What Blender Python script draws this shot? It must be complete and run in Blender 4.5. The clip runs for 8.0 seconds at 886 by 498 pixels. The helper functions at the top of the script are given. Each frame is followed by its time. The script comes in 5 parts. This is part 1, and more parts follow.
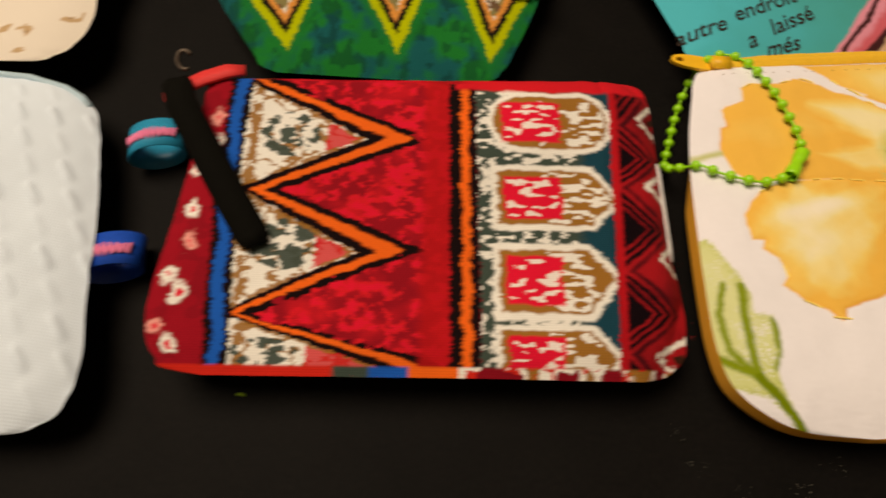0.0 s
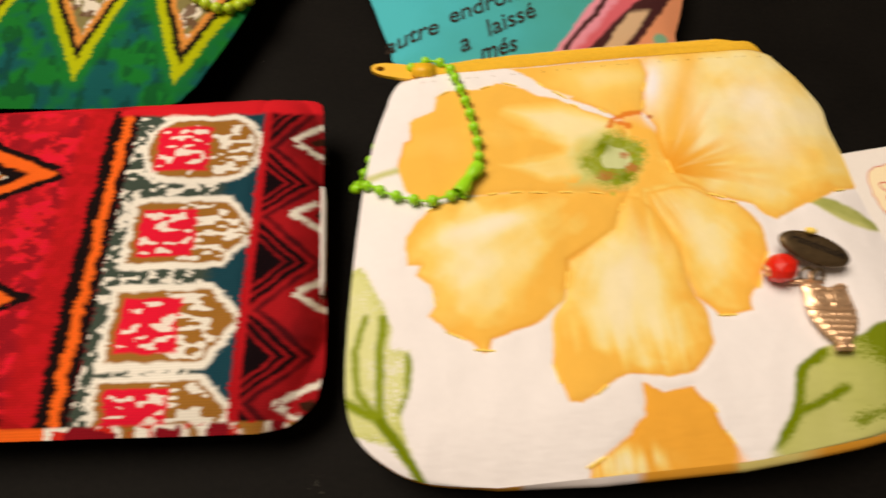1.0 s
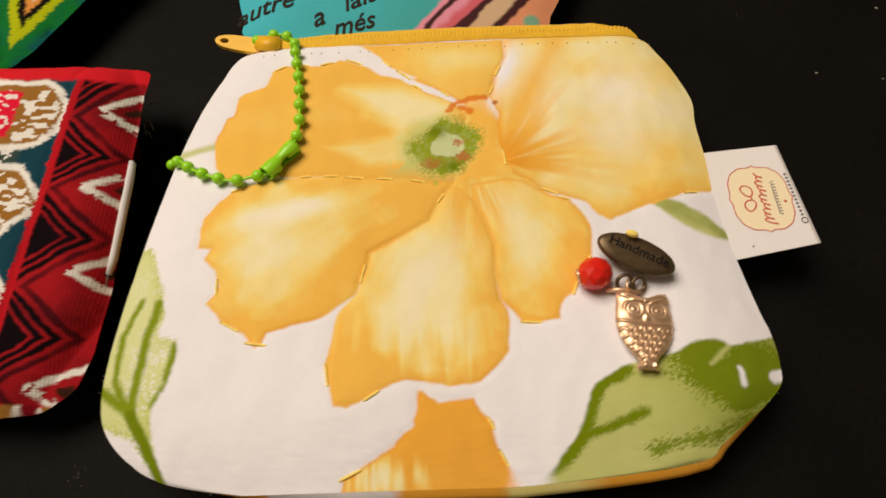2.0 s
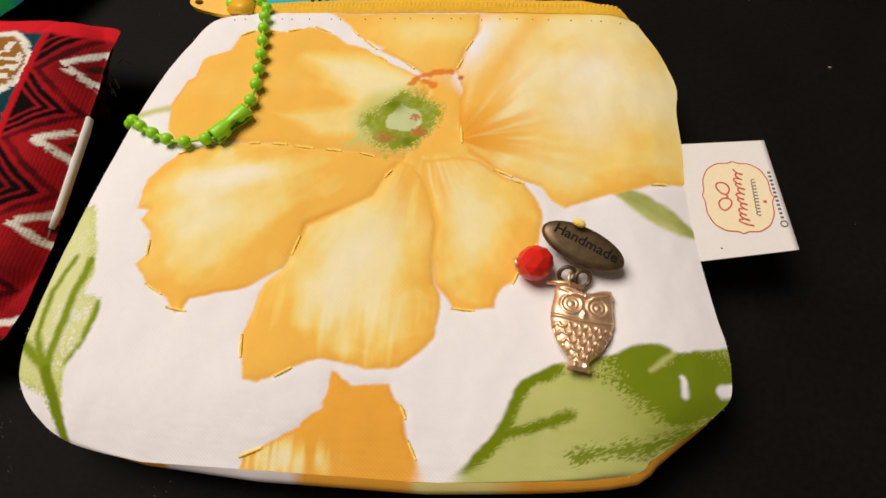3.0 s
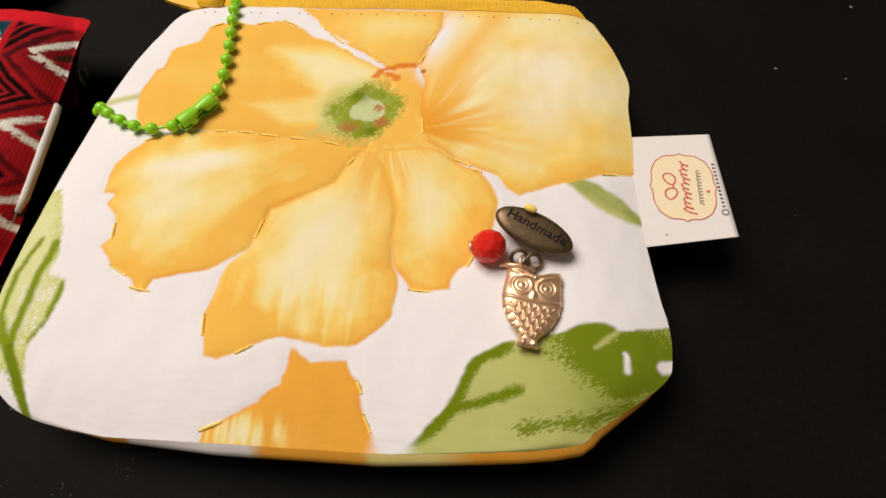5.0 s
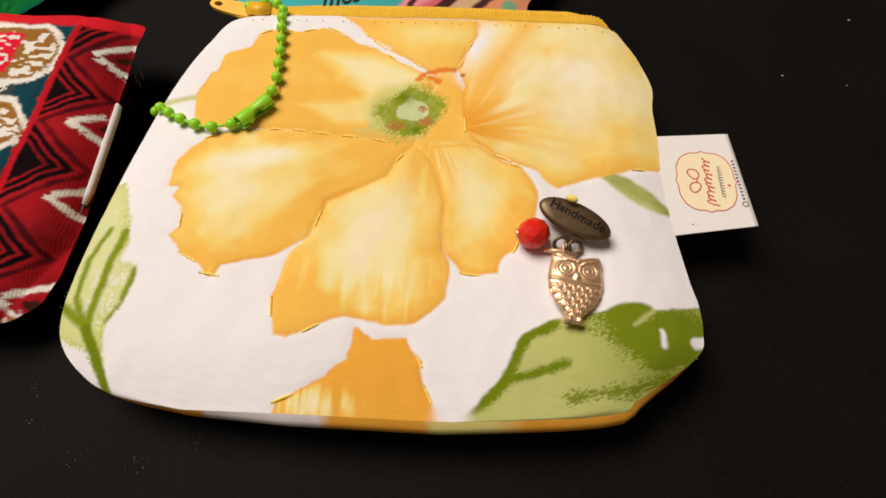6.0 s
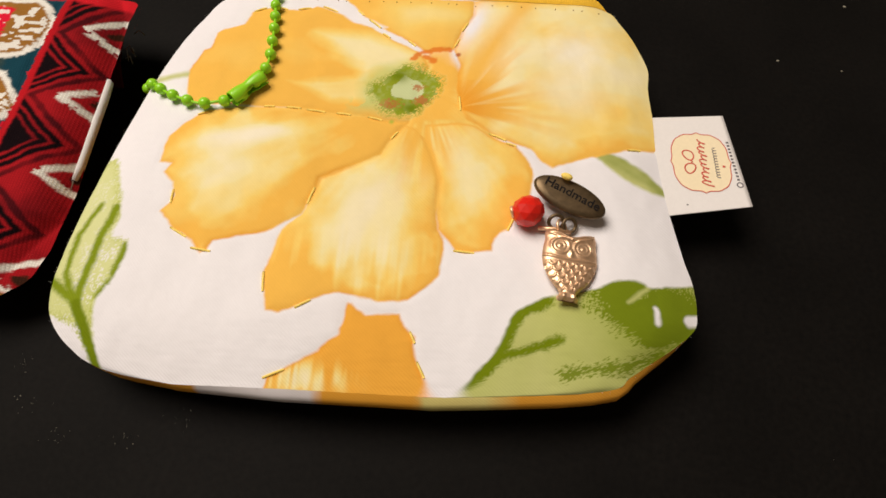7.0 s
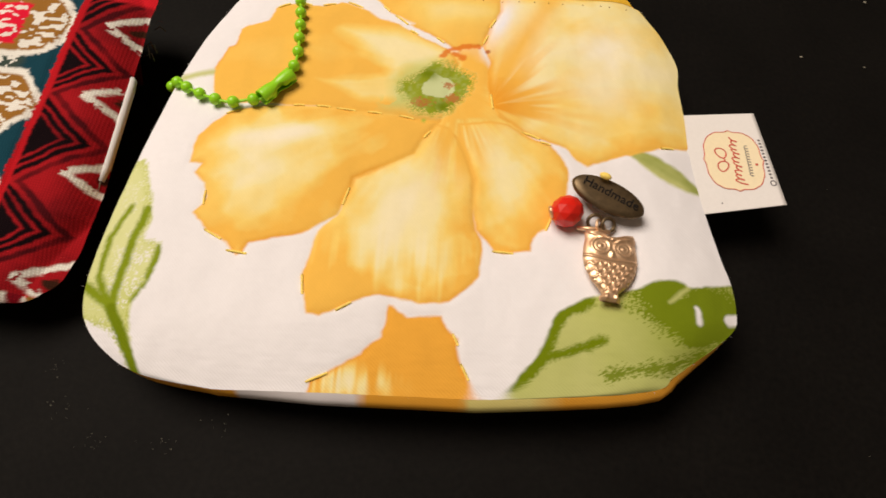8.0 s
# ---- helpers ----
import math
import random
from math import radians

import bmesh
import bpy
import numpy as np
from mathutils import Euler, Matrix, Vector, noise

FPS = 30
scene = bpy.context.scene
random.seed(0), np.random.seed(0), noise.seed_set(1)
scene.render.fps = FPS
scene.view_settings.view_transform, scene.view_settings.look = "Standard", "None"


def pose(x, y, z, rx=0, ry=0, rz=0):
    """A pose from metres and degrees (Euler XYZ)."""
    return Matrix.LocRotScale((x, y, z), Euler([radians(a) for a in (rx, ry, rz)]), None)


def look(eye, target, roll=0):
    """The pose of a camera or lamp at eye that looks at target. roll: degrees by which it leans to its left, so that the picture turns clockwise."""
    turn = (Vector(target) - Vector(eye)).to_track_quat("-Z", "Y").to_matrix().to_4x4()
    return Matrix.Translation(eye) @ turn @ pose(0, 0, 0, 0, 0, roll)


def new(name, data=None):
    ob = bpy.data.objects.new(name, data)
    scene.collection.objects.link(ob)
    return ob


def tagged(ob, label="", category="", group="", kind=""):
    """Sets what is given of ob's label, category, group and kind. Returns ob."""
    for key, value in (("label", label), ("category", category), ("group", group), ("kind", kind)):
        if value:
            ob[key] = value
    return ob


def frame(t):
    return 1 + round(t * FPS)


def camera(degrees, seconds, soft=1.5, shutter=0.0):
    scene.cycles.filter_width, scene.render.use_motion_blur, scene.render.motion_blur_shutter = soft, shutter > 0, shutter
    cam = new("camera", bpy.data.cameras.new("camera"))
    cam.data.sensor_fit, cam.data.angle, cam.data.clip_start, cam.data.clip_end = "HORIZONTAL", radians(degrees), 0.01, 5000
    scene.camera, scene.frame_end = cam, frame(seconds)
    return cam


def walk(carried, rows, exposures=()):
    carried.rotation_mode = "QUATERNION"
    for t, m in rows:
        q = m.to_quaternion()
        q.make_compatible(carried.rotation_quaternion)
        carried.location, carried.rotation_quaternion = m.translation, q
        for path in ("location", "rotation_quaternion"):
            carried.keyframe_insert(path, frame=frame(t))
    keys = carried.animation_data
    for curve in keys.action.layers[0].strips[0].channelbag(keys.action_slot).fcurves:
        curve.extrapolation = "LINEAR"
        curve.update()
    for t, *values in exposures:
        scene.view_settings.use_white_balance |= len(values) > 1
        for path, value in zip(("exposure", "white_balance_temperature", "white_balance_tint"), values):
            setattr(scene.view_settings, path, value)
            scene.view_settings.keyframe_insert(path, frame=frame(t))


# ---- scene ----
cam = camera(74.7, 8.0, soft=1.6, shutter=0.5)
PATH = [
    (0, (-0.034, -0.027, 0.178), (-0.058, 0.844, -1.622), 4.7),
    (0.5, (0.017, -0.016, 0.175), (-0.018, 0.861, -1.623), 2.3),
    (1, (0.075, -0.003, 0.17), (0.015, 0.874, -1.627), -0.4),
    (1.1, (0.084, -0.003, 0.169), (0.032, 0.888, -1.62), 0.3),
    (1.5, (0.11, 0.004, 0.157), (0.062, 0.863, -1.649), 1.3),
    (2, (0.136, 0.007, 0.156), (-0.012, 0.868, -1.643), -2.5),
    (2.2, (0.145, 0.011, 0.152), (-0.059, 0.842, -1.656), -5.2),
    (3.5, (0.165, 0.012, 0.145), (-0.138, 0.829, -1.655), -7.0),
    (4, (0.17, 0.012, 0.144), (-0.108, 0.821, -1.664), -5.6),
    (4.2, (0.171, 0.012, 0.145), (-0.093, 0.816, -1.667), -5.2),
    (5.3, (0.166, 0.001, 0.149), (-0.061, 0.867, -1.64), -2.2),
    (5.5, (0.163, -0.003, 0.15), (-0.059, 0.868, -1.636), -1.5),
    (6, (0.156, -0.008, 0.156), (-0.045, 0.89, -1.62), -0.5),
    (6.5, (0.157, -0.012, 0.154), (-0.038, 0.884, -1.624), 0.0),
    (7, (0.157, -0.012, 0.153), (-0.023, 0.88, -1.628), 1.0),
    (7.5, (0.155, -0.012, 0.152), (-0.017, 0.877, -1.632), 1.1),
    (8, (0.144, -0.012, 0.153), (0.006, 0.861, -1.641), 2.8),
]
walk(cam, [(t, look(eye, target, roll)) for t, eye, target, roll in PATH],
     exposures=[(0, -0.37, 7900, 13), (0.5, -0.05, 7500, 12), (1.0, -0.1, 7400, 12), (1.5, -0.27, 7250, 12), (2.2, -0.27, 6900, 11), (3.4, -0.15, 6500, 11), (7.0, -0.12, 6600, 11), (8.0, -0.13, 6850, 12)])

# ---- light: a warm-white ceiling lamp in a dim closed room ----
world = bpy.data.worlds.new("world")
scene.world = world
world.use_nodes = True
world.node_tree.nodes["Background"].inputs[0].default_value = (1.0, 0.9, 0.8, 1)
world.node_tree.nodes["Background"].inputs[1].default_value = 0.02


def area_lamp(name, eye, target, size, power, colour):
    data = bpy.data.lights.new(name, "AREA")
    data.shape, data.size, data.energy, data.color = "DISK", size, power, colour
    ob = new(name, data)
    ob.matrix_world = look(eye, target)
    return ob


# ---- helpers of this scene ----
def lin(r, g, b):
    """Linear colour from display values 0 to 255."""
    return tuple(((c / 255) / 12.92 if c / 255 < 0.04045 else ((c / 255 + 0.055) / 1.055) ** 2.4) for c in (r, g, b))


def empty(name, x, y, z, label, category, group=""):
    ob = new(name)
    ob.location = (x, y, z)
    ob.empty_display_size = 0.01
    return tagged(ob, label, category, group)


def part(name, bm, material, parent, label="", smooth=True):
    me = bpy.data.meshes.new(name)
    if isinstance(bm, bmesh.types.BMesh):
        bmesh.ops.recalc_face_normals(bm, faces=bm.faces)
        bm.to_mesh(me)
        bm.free()
    else:
        me = bm
    me.materials.append(material)
    if smooth:
        me.polygons.foreach_set("use_smooth", [True] * len(me.polygons))
    ob = new(name, me)
    ob.parent = parent
    return tagged(ob, label)


def material(name, colour=None, rough=0.8, metal=0.0, attribute="", grain=0.0, grain_size=0.002, weave=0.0, weave_pitch=0.0006, bump=0.3, stain=0.0, sheen=0.0, spec=0.5, twill=False):
    """Node material: a base colour or a print held in a colour attribute, grain and stains at two scales, thread relief."""
    m = bpy.data.materials.new(name)
    m.use_nodes = True
    nt = m.node_tree
    nd, ln = nt.nodes, nt.links
    bsdf = nd["Principled BSDF"]
    bsdf.inputs["Roughness"].default_value = rough
    bsdf.inputs["Metallic"].default_value = metal
    bsdf.inputs["Specular IOR Level"].default_value = spec
    bsdf.inputs["Sheen Weight"].default_value = sheen
    co = nd.new("ShaderNodeTexCoord")
    if attribute:
        src = nd.new("ShaderNodeVertexColor")
        src.layer_name = attribute
        out = src.outputs["Color"]
    else:
        src = nd.new("ShaderNodeRGB")
        src.outputs[0].default_value = (*colour, 1)
        out = src.outputs[0]
    for amount, size in ((grain, grain_size), (stain, 0.03)):
        if amount:
            nz = nd.new("ShaderNodeTexNoise")
            nz.inputs["Scale"].default_value = 1 / size
            nz.inputs["Detail"].default_value = 5
            ln.new(co.outputs["Object"], nz.inputs["Vector"])
            mr = nd.new("ShaderNodeMapRange")
            mr.inputs["From Min"].default_value, mr.inputs["From Max"].default_value = 0.25, 0.75
            mr.inputs["To Min"].default_value, mr.inputs["To Max"].default_value = 1 - amount, 1 + amount
            ln.new(nz.outputs["Fac"], mr.inputs["Value"])
            mx = nd.new("ShaderNodeVectorMath")
            mx.operation = "MULTIPLY"
            ln.new(out, mx.inputs[0])
            ln.new(mr.outputs[0], mx.inputs[1])
            out = mx.outputs[0]
    ln.new(out, bsdf.inputs["Base Color"])
    height = None
    if weave:
        waves = []
        for direction in (("DIAGONAL", "DIAGONAL") if twill else ("X", "Y")):
            wv = nd.new("ShaderNodeTexWave")
            wv.bands_direction = direction
            wv.inputs["Scale"].default_value = 0.314 / weave_pitch
            wv.inputs["Distortion"].default_value = 0.8
            wv.inputs["Detail"].default_value = 1
            wv.inputs["Detail Scale"].default_value = 2
            ln.new(co.outputs["Object"], wv.inputs["Vector"])
            waves.append(wv.outputs["Fac"])
        ad = nd.new("ShaderNodeMath")
        ad.operation = "MULTIPLY"
        ln.new(waves[0], ad.inputs[0])
        ln.new(waves[1], ad.inputs[1])
        height = ad.outputs[0]
        mr = nd.new("ShaderNodeMapRange")
        mr.inputs["To Min"].default_value, mr.inputs["To Max"].default_value = 1 - weave, 1 + weave * 0.3
        ln.new(height, mr.inputs["Value"])
        mx = nd.new("ShaderNodeVectorMath")
        mx.operation = "MULTIPLY"
        ln.new(out, mx.inputs[0])
        ln.new(mr.outputs[0], mx.inputs[1])
        ln.new(mx.outputs[0], bsdf.inputs["Base Color"])
    elif bump:
        nz = nd.new("ShaderNodeTexNoise")
        nz.inputs["Scale"].default_value = 1 / grain_size
        nz.inputs["Detail"].default_value = 6
        ln.new(co.outputs["Object"], nz.inputs["Vector"])
        height = nz.outputs["Fac"]
    if height is not None and bump:
        bp = nd.new("ShaderNodeBump")
        bp.inputs["Strength"].default_value = bump
        bp.inputs["Distance"].default_value = 0.0002
        ln.new(height, bp.inputs["Height"])
        ln.new(bp.outputs[0], bsdf.inputs["Normal"])
    return m


# ---- cloth shapes and prints ----
def smooth_rows(rows, ys):
    """The left and right limits of an outline at the heights ys, gliding through rows of (y, left, right)."""
    r = np.array(rows, float)
    k = np.gradient(r[:, 1:], r[:, 0], axis=0)
    i = np.clip(np.searchsorted(r[:, 0], ys) - 1, 0, len(r) - 2)
    h = r[i + 1, 0] - r[i, 0]
    t = ((ys - r[i, 0]) / h)[:, None]
    h = h[:, None]
    return ((2 * t ** 3 - 3 * t ** 2 + 1) * r[i, 1:] + (t ** 3 - 2 * t ** 2 + t) * h * k[i]
            + (3 * t ** 2 - 2 * t ** 3) * r[i + 1, 1:] + (t ** 3 - t ** 2) * h * k[i + 1])


def wavy(x, y, size, seed=0):
    """Soft noise about 0, within -1 to 1, of features of the given size; made of turned sines on a warped grid."""
    rng = np.random.RandomState(seed)
    out = np.zeros(np.shape(x))
    wx, wy = 0, 0
    for octave in range(3):
        k = 2 * np.pi / (size * 2 ** (1 - octave))
        for _ in range(4):
            a, p, q = rng.uniform(0, 6.28, 3)
            term = np.sin(k * (np.cos(a) * (x + wx) + np.sin(a) * (y + wy)) + p + 1.5 * np.sin(0.6 * k * (np.cos(a + 1.3) * x + np.sin(a + 1.3) * y) + q))
            out = out + term / (4 * (1 + 0.6 * octave))
    return out / 1.3


def smooth_noise(x, y, size, seed=0):
    """Value noise from 0 to 1 on a jittered lattice."""
    rng = np.random.RandomState(seed)
    grid = rng.rand(256, 256)
    gx, gy = x / size + 57.3, y / size + 91.7
    ix, iy = np.floor(gx).astype(int), np.floor(gy).astype(int)
    fx, fy = gx - ix, gy - iy
    fx, fy = fx * fx * (3 - 2 * fx), fy * fy * (3 - 2 * fy)
    g = lambda a, b: grid[(ix + a) % 256, (iy + b) % 256]
    return (g(0, 0) * (1 - fx) + g(1, 0) * fx) * (1 - fy) + (g(0, 1) * (1 - fx) + g(1, 1) * fx) * fy


def fractal(x, y, size, seed=0):
    return (smooth_noise(x, y, size, seed) + 0.5 * smooth_noise(x, y, size / 2, seed + 1) + 0.25 * smooth_noise(x, y, size / 4, seed + 2)) / 1.75


def polygon_distance(x, y, points):
    """Signed distance to a polygon, positive inside."""
    p = np.array(points, float).reshape(-1, 2)
    d2 = np.full(x.shape, 1e9)
    inside = np.zeros(x.shape, bool)
    for (ax, ay), (bx, by) in zip(p, np.roll(p, -1, 0)):
        ex, ey = bx - ax, by - ay
        t = np.clip(((x - ax) * ex + (y - ay) * ey) / (ex * ex + ey * ey + 1e-9), 0, 1)
        d2 = np.minimum(d2, (x - ax - t * ex) ** 2 + (y - ay - t * ey) ** 2)
        cross = (ay > y) != (by > y)
        inside ^= cross & (x < ex * (y - ay) / (ey if abs(ey) > 1e-9 else 1e-9) + ax)
    return np.where(inside, 1, -1) * np.sqrt(d2)


def line_distance(x, y, points):
    p = np.array(points, float).reshape(-1, 2)
    d2 = np.full(x.shape, 1e9)
    for (ax, ay), (bx, by) in zip(p[:-1], p[1:]):
        ex, ey = bx - ax, by - ay
        t = np.clip(((x - ax) * ex + (y - ay) * ey) / (ex * ex + ey * ey + 1e-9), 0, 1)
        d2 = np.minimum(d2, (x - ax - t * ex) ** 2 + (y - ay - t * ey) ** 2)
    return np.sqrt(d2)


def rounded(points, times=2):
    """A polygon with its corners cut smooth."""
    p = np.array(points, float).reshape(-1, 2)
    for _ in range(times):
        q = np.roll(p, -1, 0)
        p = np.stack([0.75 * p + 0.25 * q, 0.25 * p + 0.75 * q], 1).reshape(-1, 2)
    return p


def mix(a, b, f):
    f = np.clip(f, 0, 1)[..., None]
    return a * (1 - f) + b * f


def cover(d, soft=0.15):
    """From a signed distance in mm to a cover from 0 to 1."""
    return np.clip(d / soft * 0.5 + 0.5, 0, 1)


def grid_mesh(name, xyz, colours=None):
    """A smooth sheet from an array of rows x columns x 3 (metres), with an optional print."""
    nr, nc = xyz.shape[:2]
    me = bpy.data.meshes.new(name)
    idx = np.arange(nr * nc).reshape(nr, nc)
    quads = np.stack([idx[:-1, :-1], idx[:-1, 1:], idx[1:, 1:], idx[1:, :-1]], -1).reshape(-1, 4)
    me.vertices.add(nr * nc)
    me.vertices.foreach_set("co", xyz.reshape(-1).astype(np.float32))
    me.loops.add(quads.size)
    me.loops.foreach_set("vertex_index", quads.reshape(-1).astype(np.int32))
    me.polygons.add(len(quads))
    me.polygons.foreach_set("loop_start", np.arange(0, quads.size, 4, dtype=np.int32))
    me.update(calc_edges=True)
    if colours is not None:
        at = me.color_attributes.new("print", "FLOAT_COLOR", "POINT")
        rgba = np.ones((nr * nc, 4), np.float32)
        rgba[:, :3] = colours.reshape(-1, 3)
        at.data.foreach_set("color", rgba.reshape(-1))
    return me


class Shape:
    """The outline and swell of a zipped cloth pouch in its own plane, in millimetres."""

    def __init__(self, rows, rim, top, puff=11.0, bulge=2.0, dents=None):
        self.rows, self.rim, self.top, self.puff, self.bulge, self.dents = rows, rim, top, puff, bulge, dents
        self.low, self.high = rows[0][0], rows[-1][0]

    def edge(self, x, y):
        ys = np.clip(y.reshape(-1), self.low, self.high)
        lr = smooth_rows(self.rows, ys)
        dx = np.minimum(x - lr[:, 0].reshape(x.shape), lr[:, 1].reshape(x.shape) - x)
        dx, dy = np.maximum(dx, 1e-4), np.maximum(np.minimum(y - self.low, self.high - y), 1e-4)
        return (dx ** -2.5 + dy ** -2.5) ** -0.4

    def rim_at(self, x, y):
        """The rim's height, which may differ along the edge."""
        return self.rim(x, y) if callable(self.rim) else self.rim + 0 * x

    def height(self, x, y):
        x, y = np.asarray(x, float), np.asarray(y, float)
        d = self.edge(x, y)
        rim = self.rim_at(x, y)
        top = self.top(x, y) if callable(self.top) else self.top
        h = rim + (top - rim) * (1 - np.exp(-(d / self.puff) ** 1.15))
        h = h + 0.35 * wavy(x, y, 45, 3) * np.clip(d / 15, 0, 1)
        if self.dents is not None:
            h = h + self.dents(x, y)
        return h

    def at(self, x, y, lift=0.0):
        """A point on the cloth, in metres."""
        return Vector((x / 1000, y / 1000, float(self.height(np.array([x]), np.array([y]))[0]) / 1000 + lift))

    def sheet(self, step):
        n = int((self.high - self.low) / step)
        m = int(max(r[2] - r[1] for r in self.rows) / step)
        v = np.linspace(0, 1, n)
        v = v + 0.012 * np.sin(2 * np.pi * v) * -1
        ys = self.low + (self.high - self.low) * np.clip(v, 0, 1)
        lr = smooth_rows(self.rows, ys)
        s = np.linspace(0, 1, m)
        x = lr[:, :1] + (lr[:, 1:] - lr[:, :1]) * s
        y = np.repeat(ys[:, None], m, 1)
        return x, y

    def loop(self, count=60):
        """The outline as one closed loop, anticlockwise from the lower left."""
        v = np.linspace(0, 1, count)
        ys = self.low + (self.high - self.low) * (0.5 - 0.5 * np.cos(np.pi * v))
        lr = smooth_rows(self.rows, ys)
        bottom = [(x, self.low) for x in np.linspace(lr[0, 0], lr[0, 1], 40)[1:-1]]
        top = [(x, self.high) for x in np.linspace(lr[-1, 1], lr[-1, 0], 40)[1:-1]]
        return np.array(bottom + list(zip(lr[:, 1], ys)) + top + list(zip(lr[::-1, 0], ys[::-1])))


def front_panel(shape, owner, mat, paint, step, label=""):
    x, y = shape.sheet(step)
    z = shape.height(x, y)
    me = grid_mesh("front_panel", np.stack([x, y, z], -1) / 1000, paint(x, y))
    return part("front_panel", me, mat, owner, label)


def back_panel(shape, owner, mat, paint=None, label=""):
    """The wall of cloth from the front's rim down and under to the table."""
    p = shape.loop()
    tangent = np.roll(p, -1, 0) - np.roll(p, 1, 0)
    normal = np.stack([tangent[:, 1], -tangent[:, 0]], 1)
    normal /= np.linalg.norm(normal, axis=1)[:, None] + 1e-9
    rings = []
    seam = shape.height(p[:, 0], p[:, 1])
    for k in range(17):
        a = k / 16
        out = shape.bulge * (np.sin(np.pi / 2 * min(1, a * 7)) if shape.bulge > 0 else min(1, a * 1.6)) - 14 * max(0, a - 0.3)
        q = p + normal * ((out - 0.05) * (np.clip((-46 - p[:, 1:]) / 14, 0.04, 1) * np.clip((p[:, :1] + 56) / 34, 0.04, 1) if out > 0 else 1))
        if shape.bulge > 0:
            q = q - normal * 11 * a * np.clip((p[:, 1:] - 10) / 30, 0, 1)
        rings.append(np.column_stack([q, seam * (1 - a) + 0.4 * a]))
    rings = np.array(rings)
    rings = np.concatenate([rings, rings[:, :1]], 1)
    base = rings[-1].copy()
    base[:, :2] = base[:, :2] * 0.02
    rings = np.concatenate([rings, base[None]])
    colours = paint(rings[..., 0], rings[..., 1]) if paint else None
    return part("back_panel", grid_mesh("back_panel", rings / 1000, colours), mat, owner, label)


def tube(points, radius, sides=8, closed=False, flat=1.0):
    """A bent round (or flattened) rod along points, as a bmesh."""
    bm = bmesh.new()
    pts = [Vector(p) for p in points]
    n = len(pts)
    rings = []
    up = Vector((0, 0, 1))
    for i, p in enumerate(pts):
        a = pts[(i - 1) % n] if closed or i else pts[0]
        b = pts[(i + 1) % n] if closed or i < n - 1 else pts[-1]
        d = (b - a).normalized()
        side = d.cross(up)
        if side.length < 1e-4:
            side = d.cross(Vector((1, 0, 0)))
        side.normalize()
        over = side.cross(d)
        rings.append([bm.verts.new(p + radius * (math.cos(t) * side + flat * math.sin(t) * over)) for t in (2 * math.pi * j / sides for j in range(sides))])
    for i in range(n if closed else n - 1):
        r, q = rings[i], rings[(i + 1) % n]
        for j in range(sides):
            bm.faces.new((r[j], r[(j + 1) % sides], q[(j + 1) % sides], q[j]))
    if not closed:
        bm.faces.new(rings[0])
        bm.faces.new(rings[-1][::-1])
    return bm


def ball(radius, rings=8, sides=12):
    bm = bmesh.new()
    bmesh.ops.create_uvsphere(bm, u_segments=sides, v_segments=rings, radius=radius)
    return bm


def box(x0, x1, y0, y1, z0, z1, bevel=0.0):
    bm = bmesh.new()
    bmesh.ops.create_cube(bm, size=1, matrix=Matrix.LocRotScale(((x0 + x1) / 2, (y0 + y1) / 2, (z0 + z1) / 2), None, (x1 - x0, y1 - y0, z1 - z0)))
    if bevel:
        bmesh.ops.bevel(bm, geom=bm.edges[:], offset=bevel, segments=2, affect="EDGES")
    return bm


def plain(colour):
    c = np.array(lin(*colour))
    return lambda x, y: np.broadcast_to(c, (*np.shape(x), 3)).copy()


def fuzz(shape, owner, mat, count, seed):
    """Fine loose fibres standing off the sewn edge, as one part."""
    rng = np.random.RandomState(seed)
    p = shape.loop(160)
    tangent = np.roll(p, -1, 0) - np.roll(p, 1, 0)
    normal = np.stack([tangent[:, 1], -tangent[:, 0]], 1)
    normal /= np.linalg.norm(normal, axis=1)[:, None] + 1e-9
    verts, faces = [], []
    for _ in range(count):
        i = rng.randint(len(p))
        base = np.array([*(p[i] - normal[i] * rng.uniform(0, 0.6)), shape.rim_at(p[i, 0], p[i, 1]) + rng.uniform(-0.6, 0.5)])
        way = np.array([*(normal[i] + rng.uniform(-0.9, 0.9, 2)), rng.uniform(-0.3, 0.6)])
        way /= np.linalg.norm(way)
        bend = rng.uniform(-0.4, 0.4, 3)
        length, r = rng.uniform(0.2, 0.8), 0.026
        start = len(verts)
        for t in (0, 0.5, 1):
            c = base + way * length * t + bend * length * t * t
            for k in range(3):
                a = 2.094 * k
                verts.append((c + r * (1 - 0.6 * t) * np.array([math.cos(a), math.sin(a), math.sin(a + 1)])) / 1000)
        for j in (0, 3):
            for k in range(3):
                faces.append((start + j + k, start + j + (k + 1) % 3, start + j + 3 + (k + 1) % 3, start + j + 3 + k))
    me = bpy.data.meshes.new("fuzz")
    me.from_pydata([tuple(v) for v in verts], [], faces)
    return tagged(part("fuzz", me, mat, owner), kind="stuff")

area_lamp("ceiling_lamp", (-0.66, 0.4, 1.62), (0.05, 0.06, 0), 1.1, 40, (1.0, 0.905, 0.80))

